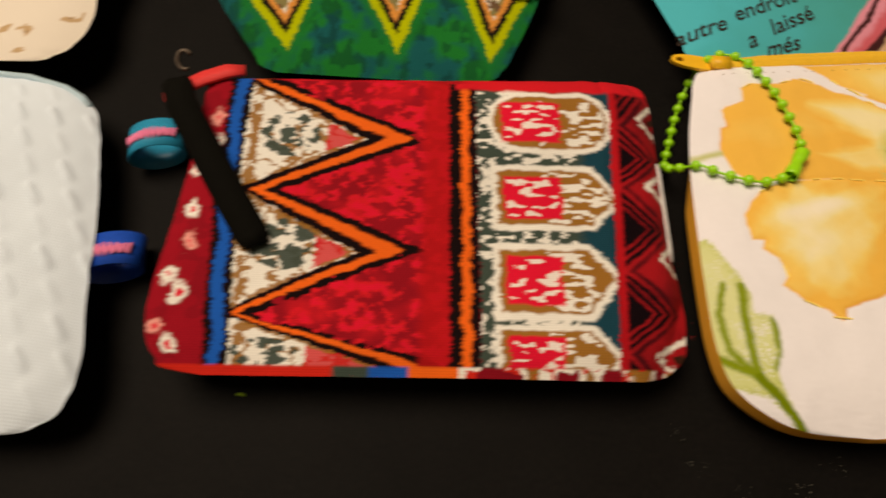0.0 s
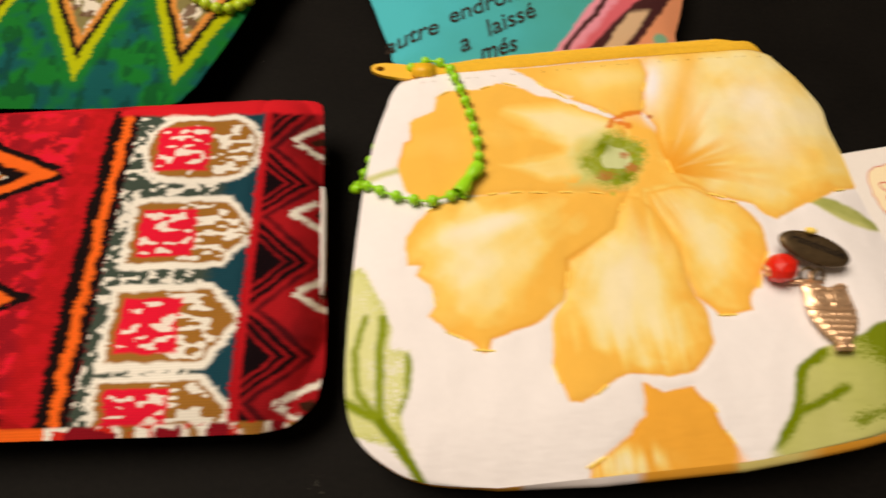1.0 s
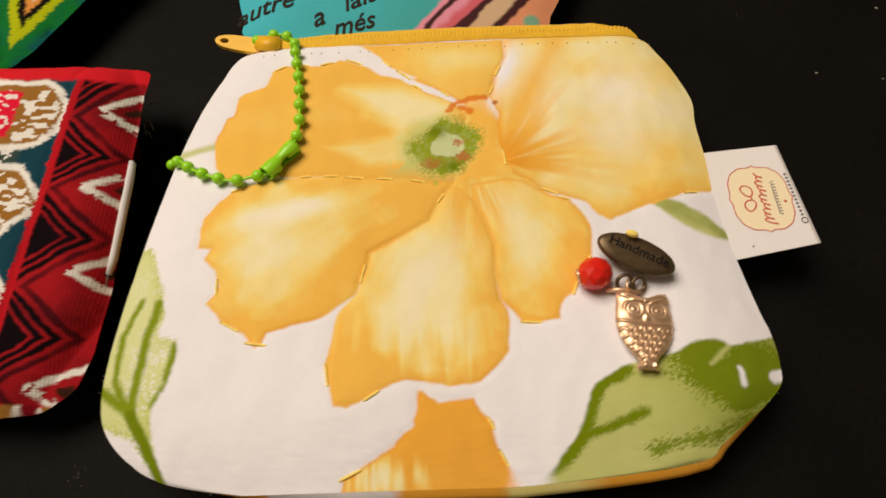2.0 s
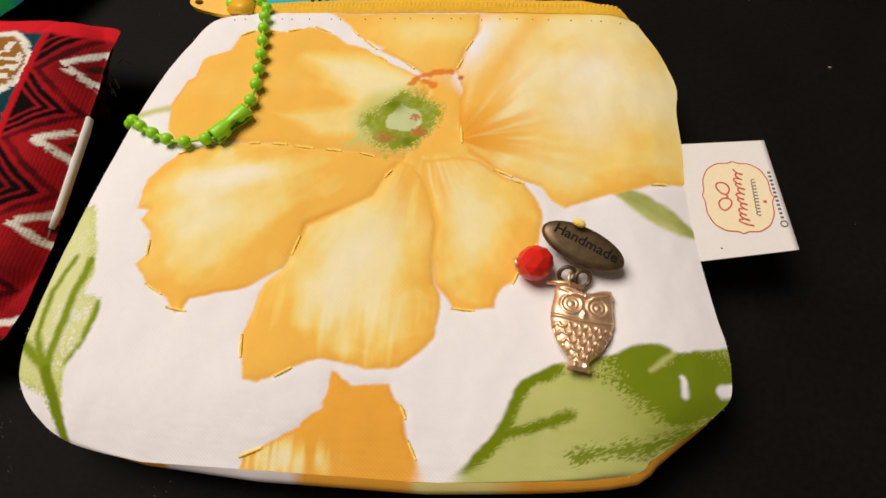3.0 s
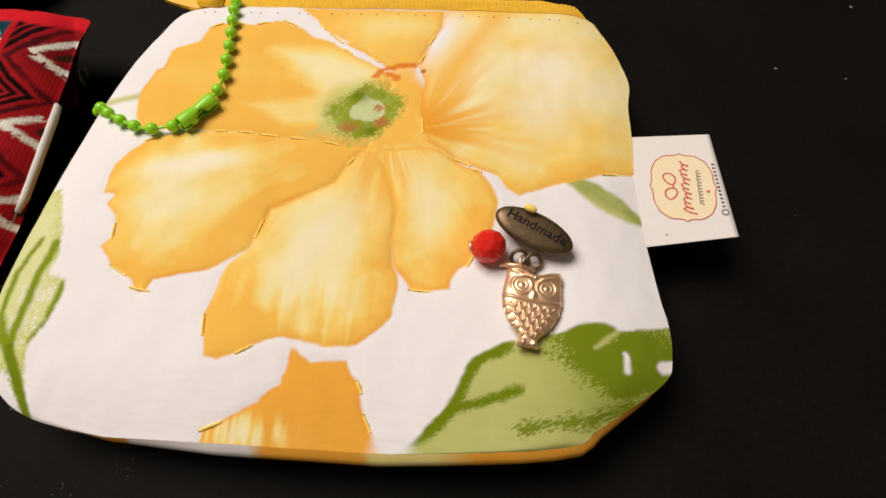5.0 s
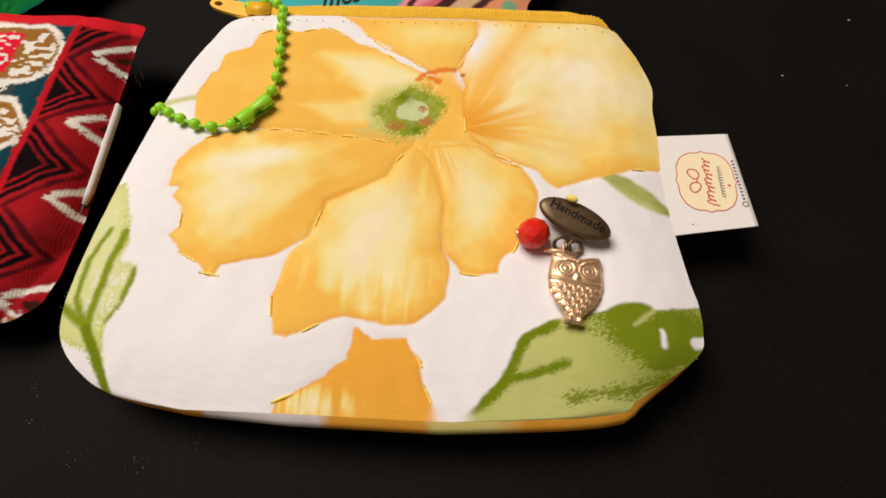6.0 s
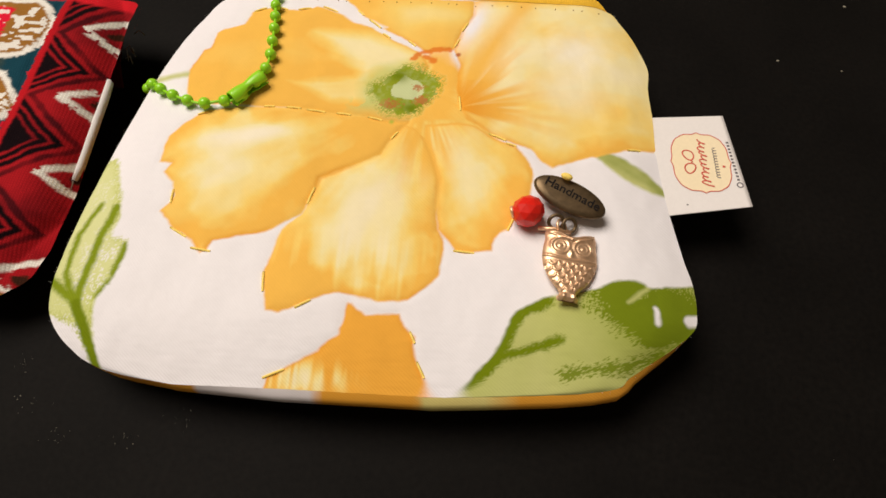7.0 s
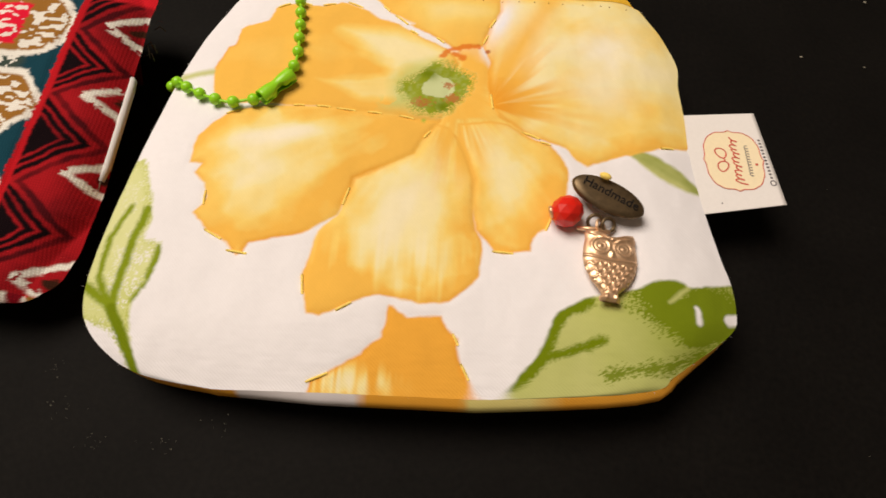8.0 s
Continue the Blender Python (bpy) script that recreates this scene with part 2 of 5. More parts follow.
# ---- materials ----
cotton = material("printed_cotton", rough=0.9, attribute="print", weave=0.014, weave_pitch=0.0005, bump=0.12, stain=0.03, spec=0.12, twill=True)
ikat = material("coarse_woven_cloth", rough=0.95, attribute="print", weave=0.16, weave_pitch=0.0007, bump=0.35, stain=0.1, spec=0.1)
sateen = material("printed_sateen", rough=0.75, attribute="print", weave=0.1, weave_pitch=0.0006, bump=0.3, spec=0.2)
pique = material("white_pique", lin(224, 238, 250), rough=0.9, weave=0.08, weave_pitch=0.0009, bump=0.3, stain=0.04, spec=0.2)
zip_cloth = material("yellow_zip_tape", lin(248, 196, 62), rough=0.8, grain=0.08, grain_size=0.0012, weave=0.12, weave_pitch=0.0006, spec=0.2)
zip_resin = material("yellow_zip_resin", lin(246, 190, 45), rough=0.45, grain=0.05, grain_size=0.003, bump=0.05)
yellow_thread = material("yellow_thread", lin(255, 226, 118), rough=0.7, grain=0.2, grain_size=0.0004, spec=0.2)
brown_thread = material("ochre_thread", lin(120, 75, 25), rough=0.8, grain=0.2, grain_size=0.0004, spec=0.2)
lime = material("lime_enamel", lin(152, 224, 40), rough=0.32, grain=0.06, grain_size=0.002, bump=0.05)
lime_dull = material("lime_plastic", lin(185, 215, 50), rough=0.35, grain=0.06, grain_size=0.002, bump=0.05)
brass_dark = material("antique_brass", lin(104, 86, 62), rough=0.42, metal=0.7, grain=0.25, grain_size=0.0015, bump=0.1)
rose_gold = material("rose_gold", lin(242, 202, 164), rough=0.4, metal=0.8, grain=0.1, grain_size=0.001, bump=0.08)
ink = material("black_ink", lin(25, 20, 18), rough=0.7, grain=0.2, grain_size=0.0006, spec=0.2)
brown_ink = material("brown_ink", lin(52, 42, 36), rough=0.8, grain=0.35, grain_size=0.0008, spec=0.1)
red_glass = material("red_bead", lin(225, 35, 22), rough=0.3, grain=0.08, grain_size=0.003, bump=0.03)
paper = material("label_ribbon", lin(238, 234, 232), rough=0.7, grain=0.02, grain_size=0.001, weave=0.03, weave_pitch=0.0004, bump=0.1, spec=0.2)
cream_ink = material("cream_print", lin(246, 230, 195), rough=0.8, grain=0.03, grain_size=0.001, spec=0.1)
red_ink = material("red_print", lin(216, 98, 84), rough=0.8, grain=0.15, grain_size=0.0006, spec=0.1)
grey_ink = material("grey_print", lin(112, 106, 110), rough=0.8, grain=0.2, grain_size=0.0006, spec=0.1)
pale_blue = material("pale_blue_piping", lin(188, 214, 226), rough=0.8, grain=0.06, grain_size=0.001, weave=0.1, weave_pitch=0.0006, spec=0.2)
webbing = material("black_webbing", lin(17, 16, 12), rough=0.85, grain=0.2, grain_size=0.001, weave=0.4, weave_pitch=0.0007, spec=0.05)
coral = material("coral_zip", lin(225, 60, 60), rough=0.6, grain=0.1, grain_size=0.001, spec=0.2)
turquoise_satin = material("turquoise_satin", lin(20, 150, 190), rough=0.4, grain=0.1, grain_size=0.001, bump=0.1)
blue_satin = material("blue_satin", lin(20, 80, 190), rough=0.4, grain=0.1, grain_size=0.001, bump=0.1)
pink_print = material("pink_print", lin(235, 130, 170), rough=0.7, grain=0.1, grain_size=0.0006, spec=0.2)
grey_metal = material("grey_metal", lin(150, 135, 120), rough=0.4, metal=0.6, grain=0.15, grain_size=0.001)
lint = material("dust", lin(150, 145, 130), rough=0.95, grain=0.3, grain_size=0.0005, spec=0.1)
green_lint = material("green_lint", lin(120, 150, 40), rough=0.95, grain=0.3, grain_size=0.0005, spec=0.1)
black_cloth = material("black_table_cover", (0.0048, 0.0042, 0.0036), rough=0.65, grain=0.35, grain_size=0.0015, stain=0.25, bump=0.25, spec=0.07)
wall_paint = material("wall_paint", (0.62, 0.58, 0.52), rough=0.9, grain=0.04, grain_size=0.01, stain=0.03)
floor_wood = material("floor_boards", (0.22, 0.15, 0.1), rough=0.6, grain=0.2, grain_size=0.02)

# ---- the room and the table ----
def setting(name, bm, mat, label, category):
    return tagged(part(name, bm, mat, None, smooth=False), label, category, kind="structure")


setting("floor", box(-2.6, 2.6, -2.2, 2.6, -0.85, -0.75), floor_wood, "plain brown wooden room floor", "floor")
setting("ceiling", box(-2.6, 2.6, -2.2, 2.6, 1.85, 1.95), wall_paint, "plain off-white painted room ceiling", "ceiling")
setting("wall_north", box(-2.6, 2.6, 2.6, 2.7, -0.85, 1.95), wall_paint, "plain off-white painted wall", "wall")
setting("wall_south", box(-2.6, 2.6, -2.3, -2.2, -0.85, 1.95), wall_paint, "plain off-white painted wall", "wall")
setting("wall_east", box(2.6, 2.7, -2.3, 2.7, -0.85, 1.95), wall_paint, "plain off-white painted wall", "wall")
setting("wall_west", box(-2.7, -2.6, -2.3, 2.7, -0.85, 1.95), wall_paint, "plain off-white painted wall", "wall")

table = empty("table", 0, 0, -0.75, "matt black table with a dusty dark top", "table")


def table_part(name, bm):
    ob = part(name, bm, black_cloth, table, smooth=False)
    ob.location = (0, 0, 0.75)
    return ob


table_part("tabletop", box(-0.75, 0.75, -0.35, 0.55, -0.03, 0, 0.002))
for lx in (-0.70, 0.65):
    for ly in (-0.30, 0.45):
        table_part("leg", box(lx, lx + 0.05, ly, ly + 0.05, -0.75, -0.03, 0.002))

# ---- the yellow flowered pouch ----
PETAL_1 = [-65.6,20.5, -67.2,29.9, -64.8,38.6, -62.6,39.3, -62.5,46.4, -60.2,48.0, -53.8,50.0, -52.9,56.0, -47.5,58.1, -37.5,57.6, -32.0,59.7, -28.1,59.1, -22.5,56.2, -13.2,50.7, -3.2,44.0, 2.5,41.1, 6.6,35.4, 4.8,30.6, 2.0,12.8, -6.0,13.1, -12.9,14.2, -23.0,14.8, -28.9,15.7, -37.9,16.1, -43.0,15.9, -48.0,16.7, -56.2,16.0, -61.3,15.8]
PETAL_2 = [-66.5,-4.6, -66.8,0.4, -66.1,4.4, -63.5,8.0, -59.9,11.5, -55.5,13.9, -48.1,15.7, -43.0,15.9, -37.9,16.1, -28.9,15.7, -23.0,14.8, -12.9,14.2, -6.0,13.1, 2.0,12.8, -1.9,7.4, -4.9,0.8, -10.5,-2.4, -16.1,-5.6, -20.5,-7.9, -21.0,-10.9, -22.7,-15.6, -23.4,-19.6, -26.8,-22.1, -29.1,-23.7, -33.5,-26.1, -40.9,-27.9, -45.1,-29.3, -46.6,-32.1, -47.7,-32.9, -51.2,-29.3, -55.8,-26.6, -59.3,-23.0, -62.0,-20.6, -59.5,-17.9, -59.2,-15.9, -60.6,-11.7, -63.2,-9.2, -64.1,-8.1, -62.6,-5.3]
PETAL_3 = [0.9,12.0, -1.9,7.4, -4.9,0.8, -10.5,-2.4, -16.1,-5.6, -20.5,-7.9, -21.0,-10.9, -22.7,-15.6, -23.4,-19.6, -28.2,-24.9, -29.3,-31.8, -30.3,-37.7, -29.1,-43.0, -27.7,-47.2, -24.8,-47.7, -19.4,-45.5, -13.8,-42.4, -10.7,-41.8, -5.7,-42.6, -0.8,-43.4, 6.4,-42.5, 9.9,-40.0, 12.3,-37.4, 13.8,-34.6, 14.5,-29.6, 14.3,-24.5, 12.7,-22.3, 11.8,-15.0, 12.1,-7.0, 9.5,2.5, 7.2,7.0, 4.7,10.4]
PETAL_4 = [12.7,-22.3, 15.3,-24.7, 17.8,-28.1, 19.8,-28.4, 27.0,-27.6, 27.6,-23.6, 28.9,-21.8, 31.1,-21.1, 32.7,-17.3, 36.7,-10.9, 37.5,-5.9, 38.0,-3.0, 36.7,1.3, 33.3,5.9, 29.5,7.5, 24.9,10.2, 21.3,12.8, 16.3,13.6, 7.0,12.1, 7.2,7.0, 9.5,2.5, 12.1,-7.0, 11.8,-15.0]
PETAL_5 = [43.4,-0.8, 39.8,1.8, 37.3,5.2, 32.5,7, 28.7,8.6, 25.9,10.1, 22.3,12.7, 18.6,15.3, 17.1,18.6, 15.2,25.9, 15.8,36, 13.8,42.4, 16.2,51.1, 19.4,58.7, 19.8,67.7, 29.2,69.3, 46.5,69.6, 64.8,75.5, 70.6,67.5, 77.6,55.6, 80.4,48.1, 81.2,39.9, 81.9,31.7, 81.5,22.6, 81.6,10.5, 67.2,8.6, 59.6,5.7, 53.2,3.7, 47.8,1.5]
PETAL_6 = [-26.8,67.0, 19.8,67.7, 19.3,57.7, 16.2,51.1, 13.8,42.4, 10.7,41.8, 5.4,40.7, 1.8,43.3, -3.7,47.2, -11.1,51.4, -16.4,56.3, -19.7,60.8]
PETAL_7 = [-8,-44.3, -7,-44.4, -3.4,-47, 4.8,-46.3, 6.3,-49.6, 9,-52, 9.3,-56.2, 10.8,-59.4, 12.3,-62.7, 14,-69, -26.9,-71.6, -26.4,-68.7, -25.1,-62.8, -23,-62.2, -19.6,-59.7, -14,-56.5, -11.6,-53.9, -9.3,-52.2, -8.8,-49.2]
WEDGE = [-34.9,61.2, -22.7,61.3, -19.4,56.7, -12.8,53.7, -8.1,50.9, -11.3,50.4, -19.0,52.6, -23.5,56.4, -30.1,59.4]
LEAF_LEFT = [-80.7,-0, -75.8,-12, -73.1,-18.5, -72,-23.8, -73.6,-28.6, -67.4,-29.7, -67,-33.8, -68,-40.7, -70.4,-44.3, -70.9,-48.3, -70.6,-52.4, -66.6,-63.2, -70.5,-57.5, -73.6,-53.9, -77,-52.3, -87.4,-50, -91.1,-42.3, -90.9,-34.3, -89.3,-24.4, -87.7,-13.5]
LEAF_RIGHT = [18.1,-69.6, 22.8,-60.3, 26.4,-56.8, 29,-53.2, 30.8,-48.4, 32.4,-44.6, 35.9,-42.1, 40.3,-39.8, 49.6,-38.2, 53.9,-36.9, 57.3,-34.4, 62.4,-34.2, 65.4,-34.7, 66.2,-35.8, 69.3,-35.3, 81.9,-32.4, 83.8,-32.7, 84.1,-37.8, 84.4,-41.9, 83.8,-45.9, 75.8,-51.7, 63.6,-63.2, 55.8,-68, 34.4,-69.2]
LEAF_DARK = [56,-36.2, 59.3,-34.7, 63.4,-34.3, 66.2,-35.8, 62.8,-38.3, 60.3,-40.9, 66.9,-37.9, 70.2,-36.4, 74.1,-37.1, 82.7,-39.8, 83.1,-43.9, 73.2,-49.1, 67.8,-51.2, 62.9,-50.5, 58.7,-44.7, 57.4,-40.5, 54.7,-38]
LEAF_SMALL = [54.5,5.6, 60.5,6.6, 67,3, 72,0, 79,-6.5, 66.5,-4.6, 59.5,0.4]
PETALS = [PETAL_1, PETAL_6, PETAL_5, PETAL_2, PETAL_3, PETAL_4, PETAL_7]


def quilting(x, y):
    """The dents along the stitched petal edges and the swell of the padding between them."""
    h = np.zeros(np.shape(x))
    for p in PETALS:
        d = polygon_distance(x, y, p)
        h = h + 0.45 * (1 - np.exp(-(np.maximum(d, 0) / 6) ** 1.3)) - 0.16 * np.exp(-(d / 1.0) ** 2)
    h = h - 0.5 * np.exp(-((y - 67.6) / 1.2) ** 2)
    h = h + 0.22 * wavy(x, y * 0.6, 15, 8) + 0.05 * wavy(x, y, 6, 9) + 0.07 * wavy(x * 0.35, y, 4, 14) * np.clip((-y - 30) / 25, 0, 1)
    return h


def spot(x, y, cx, cy, a, b, turn):
    """A soft brushed patch, longer one way."""
    c, s = math.cos(radians(turn)), math.sin(radians(turn))
    u, v = (x - cx) * c + (y - cy) * s, (y - cy) * c - (x - cx) * s
    return np.exp(-((u / a) ** 2 + (v / b) ** 2))


def yellow_rim(x, y):
    """The seam lies highest along the boxed base and low at the zip."""
    low = np.interp(x, [-85, -62, -20, 30, 70], [15.5, 15, 17.5, 17.8, 16.5])
    high = np.interp(x, [-82, 75], [16, 15.5]) - 1.5 * np.clip((y - 45) / 25, 0, 1) * np.clip(-x / 50, 0, 1)
    f = np.clip((y + 50) / 45, 0, 1)
    return low * (1 - f) + high * f


def yellow_top(x, y):
    return 19.9 + 2.2 * spot(x, y, 62, -45, 24, 22, 0) + 1.2 * spot(x, y, -20, -48, 28, 18, 0)


yellow_shape = Shape([(-65.6, -48, 14), (-64.4, -57.5, 30), (-63, -65, 45), (-61.5, -69.3, 54.5), (-58, -75.3, 60.5), (-54.5, -79.5, 65.5), (-50, -83, 72), (-44.5, -84.8, 78),
                      (-40, -85.3, 79), (-33, -85.3, 79), (-26, -84.8, 77.8), (-13, -83.5, 76), (-3, -82.3, 75), (9.5, -80.6, 74.4), (24, -78.3, 74.6), (33, -76.4, 74.4), (41, -74.4, 75.2),
                      (48, -72.2, 73.6), (55.5, -69.6, 71), (61, -67.8, 68.3), (66, -65, 65.5), (70, -61, 62), (73, -53, 57.5), (75.2, -32, 49)],
                     yellow_rim, yellow_top, puff=11, bulge=2.1, dents=quilting)


def paint_flower(x, y):
    wx = x + 0.35 * wavy(x, y, 5, 21)
    wy = y + 0.35 * wavy(x, y, 5, 22)
    white, deep, mid, pale = (np.array(lin(*c)) for c in ((239, 237, 241), (244, 190, 86), (246, 212, 116), (244, 229, 166)))
    ivory, ochre = np.array(lin(247, 238, 212)), np.array(lin(233, 156, 46))
    c = np.broadcast_to(white, (*x.shape, 3)).copy()
    n1, n2, n3 = fractal(x, y, 16, 31), fractal(x, y, 5, 35), fractal(x, y, 1.2, 38)
    stipple = smooth_noise(x, y, 0.3, 77)
    # leaves
    light, leaf, bottle = (np.array(lin(*k)) for k in ((194, 197, 126), (156, 168, 64), (112, 130, 12)))
    d = line_distance(wx, wy, [-76.9, 27, -66, 28.5])
    c = mix(c, light, cover(1.2 - d, 0.8) * 0.9)
    d = polygon_distance(wx + 1.2 * (stipple - 0.5), wy + 2.4 * (n3 - 0.5), rounded(LEAF_LEFT)) + 1.4 * (stipple - 0.5)
    m = cover(d, 0.5)
    fresh, spring = np.array(lin(216, 220, 160)), np.array(lin(180, 190, 84))
    body = mix(fresh + 0 * c, spring + 0 * c, 1.4 * (n1 - 0.4) + np.clip(1 - d / 3, 0, 1) * (stipple > 0.45) * 0.7)
    body = mix(body, white, (stipple * 0.6 + n2 * 0.6 > 0.78) * np.clip((x + 84) / 10, 0, 0.8))
    for vein, w in (([-71.8, -54.2, -76.3, -47.3, -76.3, -41.2, -75.5, -29.2, -74.2, -20], 1.2), ([-86.8, -40.5, -81.6, -43.5, -76.3, -47.3], 1.2), ([-76.3, -47.3, -82.2, -39.2, -82.6, -28, -79.2, -19], 0.9), ([-70.4, -45, -68.2, -40.7, -67.8, -31.5], 1.2)):
        v = line_distance(wx, wy, vein)
        body = mix(body, np.array(lin(128, 146, 26)), cover(w - v + 0.6 * (stipple - 0.5), 0.6))
    c = mix(c, body, m)
    v = line_distance(wx, wy, [-66.6, -63.5, -68.7, -59, -71.8, -54.2, -76.3, -47.3])
    c = mix(c, bottle, cover(1.15 - v, 0.4))
    d = polygon_distance(wx, wy, rounded(LEAF_RIGHT))
    m = cover(d, 0.4)
    body = mix(light + 0 * c, leaf + 0 * c, 0.8 * (n1 - 0.3))
    dark = polygon_distance(wx, wy, rounded(LEAF_DARK))
    reach = np.clip(1.05 + np.clip(dark, -40, 2) / np.where(dark > 0, 4, 10.5) - 0.35 * np.clip((44 - x) / 10, 0, 1) - 0.5 * np.clip((-44.5 - y) / 7, 0, 1), 0, 1.4)
    body = mix(body, np.array(lin(138, 152, 40)), 0.65 * np.clip(1 + dark / 12, 0, 1))
    body = mix(body, bottle, (stipple * 0.75 + n2 * 0.35 < reach * 0.85) * 0.95)
    low = line_distance(wx, wy, [44.4, -58.7, 50.8, -57, 59, -55.9, 69, -52])
    body = mix(body, bottle, (stipple < 0.85 - low / 3.2) * 0.9)
    for vein, w in (([18.3, -64, 25, -59.6, 28.6, -56.2, 30.2, -52.4, 31.9, -47.6, 34.6, -43.9, 41, -40.8], 1.7), ([28.7, -55.2, 34, -54, 38.2, -52.6, 43.6, -50.4], 1.2)):
        v = line_distance(wx, wy, vein)
        body = mix(body, bottle, cover(w - v + 1.2 * (stipple - 0.6), 0.5))
    gap = line_distance(wx, wy, [66.2, -35.8, 60.5, -40.2])
    body = mix(body, light, cover(0.5 - gap, 0.4) * 0.8)
    gap = line_distance(wx, wy, [67.4, -41.3, 67.8, -45])
    body = mix(body, white, cover(0.7 - gap, 0.4))
    gap = line_distance(wx, wy, [76.4, -43.1, 81, -42])
    body = mix(body, white, cover(1.4 - gap, 0.4))
    c = mix(c, body, m)
    d = polygon_distance(wx, wy, rounded(LEAF_SMALL))
    c = mix(c, mix(bottle + 0 * c, light + 0 * c, 0.15 + 0.7 * n2 + np.clip(-(y - 3 + 0.52 * (x - 60)) / 6, 0, 0.6)), cover(d, 0.6))
    # petals
    cx, cy = 6.0, 26.0
    ang, rad = np.arctan2(y - cy, x - cx), np.hypot(x - cx, y - cy)
    streak = smooth_noise(ang * 9, rad / 22, 1, 51) * 0.6 + smooth_noise(ang * 26, rad / 14, 1, 53) * 0.4
    c = mix(c, deep, cover(13 - np.hypot(x - 6, y - 27) - 4 * (n2 - 0.5), 2))
    c = mix(c, mix(deep + 0 * c, mid + 0 * c, 2.2 * (streak - 0.4)), cover(12 - np.hypot(x - 13, y - 15), 1))
    for p in (PETAL_1, PETAL_2, PETAL_3, PETAL_4):
        c = mix(c, mid, cover(polygon_distance(wx, wy, p) + 1.3, 0.5) * cover(30 - np.hypot(x + 2, y - 10), 2))
    for k, p in enumerate(PETALS):
        d = polygon_distance(wx, wy, p)
        inner = np.clip((d + 2.5 * (n2 - 0.5) - 0.3) / (6.5 if k in (2, 4) else 6.0), 0, 1)
        f = 0.12 + inner * 0.68 + (streak - 0.5) * (0.25 if k == 2 else 0.8) + (n1 - 0.5) * 1.05 + (n2 - 0.5) * 0.3 - (0.25 * np.clip((-y - 30) / 8, 0, 1) if k == 4 else 0)
        if k > 2:
            width = 3.0 + 13 * np.clip(fractal(x, y, 11, 80 + k) * 2.2 - 0.6, 0, 1)
            inner = np.clip((d + 4 * (n2 - 0.5)) / width, 0, 1)
            f = 0.1 + 0.55 * inner + (streak - 0.5) * 0.45 + (n1 - 0.5) * 0.5 + (n2 - 0.5) * 0.25
        if k == 3:
            f = f + 0.8 * spot(x, y, -42, 5, 15, 3.6, 14) + 0.5 * spot(x, y, -50, -8, 11, 6, 22) - 0.75 * spot(x, y, -19, -6, 17, 6, 40) - 0.45 * spot(x, y, -64, 6, 6, 9, 0) - 0.55 * spot(x, y, -46, -26, 16, 6, 12) - 0.7 * spot(x, y, -8, 9, 14, 5, 10)
        if k == 4:
            brush = smooth_noise(x / 2.2, y / 16, 1, 91) * 0.6 + smooth_noise(x / 0.9, y / 11, 1, 92) * 0.4
            f = f + 0.55 * spot(x, y, -6, -8, 10, 14, -15) + 0.35 * spot(x, y, -12, -24, 8, 10, 0) - 0.6 * spot(x, y, -25, -40, 9, 10, 0) - 0.3 * spot(x, y, 10, -30, 4, 12, 0) + (brush - 0.55) * 1.1 * np.clip((-y - 20) / 12, 0, 1) - 0.3 * np.clip((-y - 33) / 8, 0, 1)
        if k == 5:
            f = f + 0.5 * spot(x, y, 19, -2, 6, 13, 10) - 0.5 * spot(x, y, 33, -8, 5, 12, 0) - 0.6 * spot(x, y, 23, -25, 9, 6, 0)
        if k == 0:
            wash = np.clip(polygon_distance(x + 3 * (n2 - 0.5), y + 3 * (n1 - 0.5), [-30, 47, -12, 47, 3, 40, -2, 33, -12, 29]) / 7 + 0.5, 0, 1)
            wash2 = np.clip(polygon_distance(x, y + 2 * (n2 - 0.5), [-36, 26, -12, 30, -7, 18, -22, 18]) / 4 + 0.35, 0, 1)
            f = -0.2 + 0.2 * streak + 1.15 * wash + 0.8 * wash2 + (n1 - 0.5) * 0.5
        if k == 1:
            f = (n1 - 0.5) * 0.8 + 0.55 * spot(x, y, 6, 58, 14, 6, 0)
        if k == 6:
            brush = smooth_noise(x / 1.6, y / 12, 1, 93) * 0.6 + smooth_noise(x / 0.7, y / 8, 1, 94) * 0.4
            f = -0.2 + 1.5 * spot(x, y, -15, -63.5, 10, 4.2, 0) * np.clip(brush * 2.2 - 0.4, 0, 1) + (n1 - 0.5) * 0.4 + (brush - 0.5) * 0.25
        col = mix(deep + 0 * c, mid + 0 * c, f * 2.2 + 0.1)
        col = mix(col, pale, f * 2.0 - 0.75)
        col = mix(col, ivory, (f * 1.3 - 1.05) * (1.4 if k == 3 else 0.8))
        if k == 2:
            a5, r5 = np.arctan2(y - 19, x - 16), np.hypot(x - 16, y - 19)
            ray = smooth_noise(a5 * 6, r5 / 20, 1, 61) * 0.6 + smooth_noise(a5 * 14, r5 / 12, 1, 62) * 0.4
            col = mix(col, deep, 1.3 * np.exp(-(r5 / 24) ** 2) * np.clip(ray * 3.2 - 1.0, 0, 1) * (a5 > -0.9))
            col = mix(col, ochre, 1.1 * np.exp(-(r5 / 10) ** 2) * np.clip(ray * 2 - 0.1, 0, 1))
            col = mix(col, deep, np.exp(-((x - 24 - (y - 40) * 0.45) / 4.5) ** 2) * (y > 30) * (0.3 + 0.7 * ray))
            col = mix(col, white, spot(x, y, 19.5, 54, 11, 3.4, 72) * 1.1)
            col = mix(col, ivory, 0.8 * spot(x, y, 52, 43, 11, 9, 0) * (0.5 + n2) + 0.5 * spot(x, y, 50, 26, 9, 7, 0))
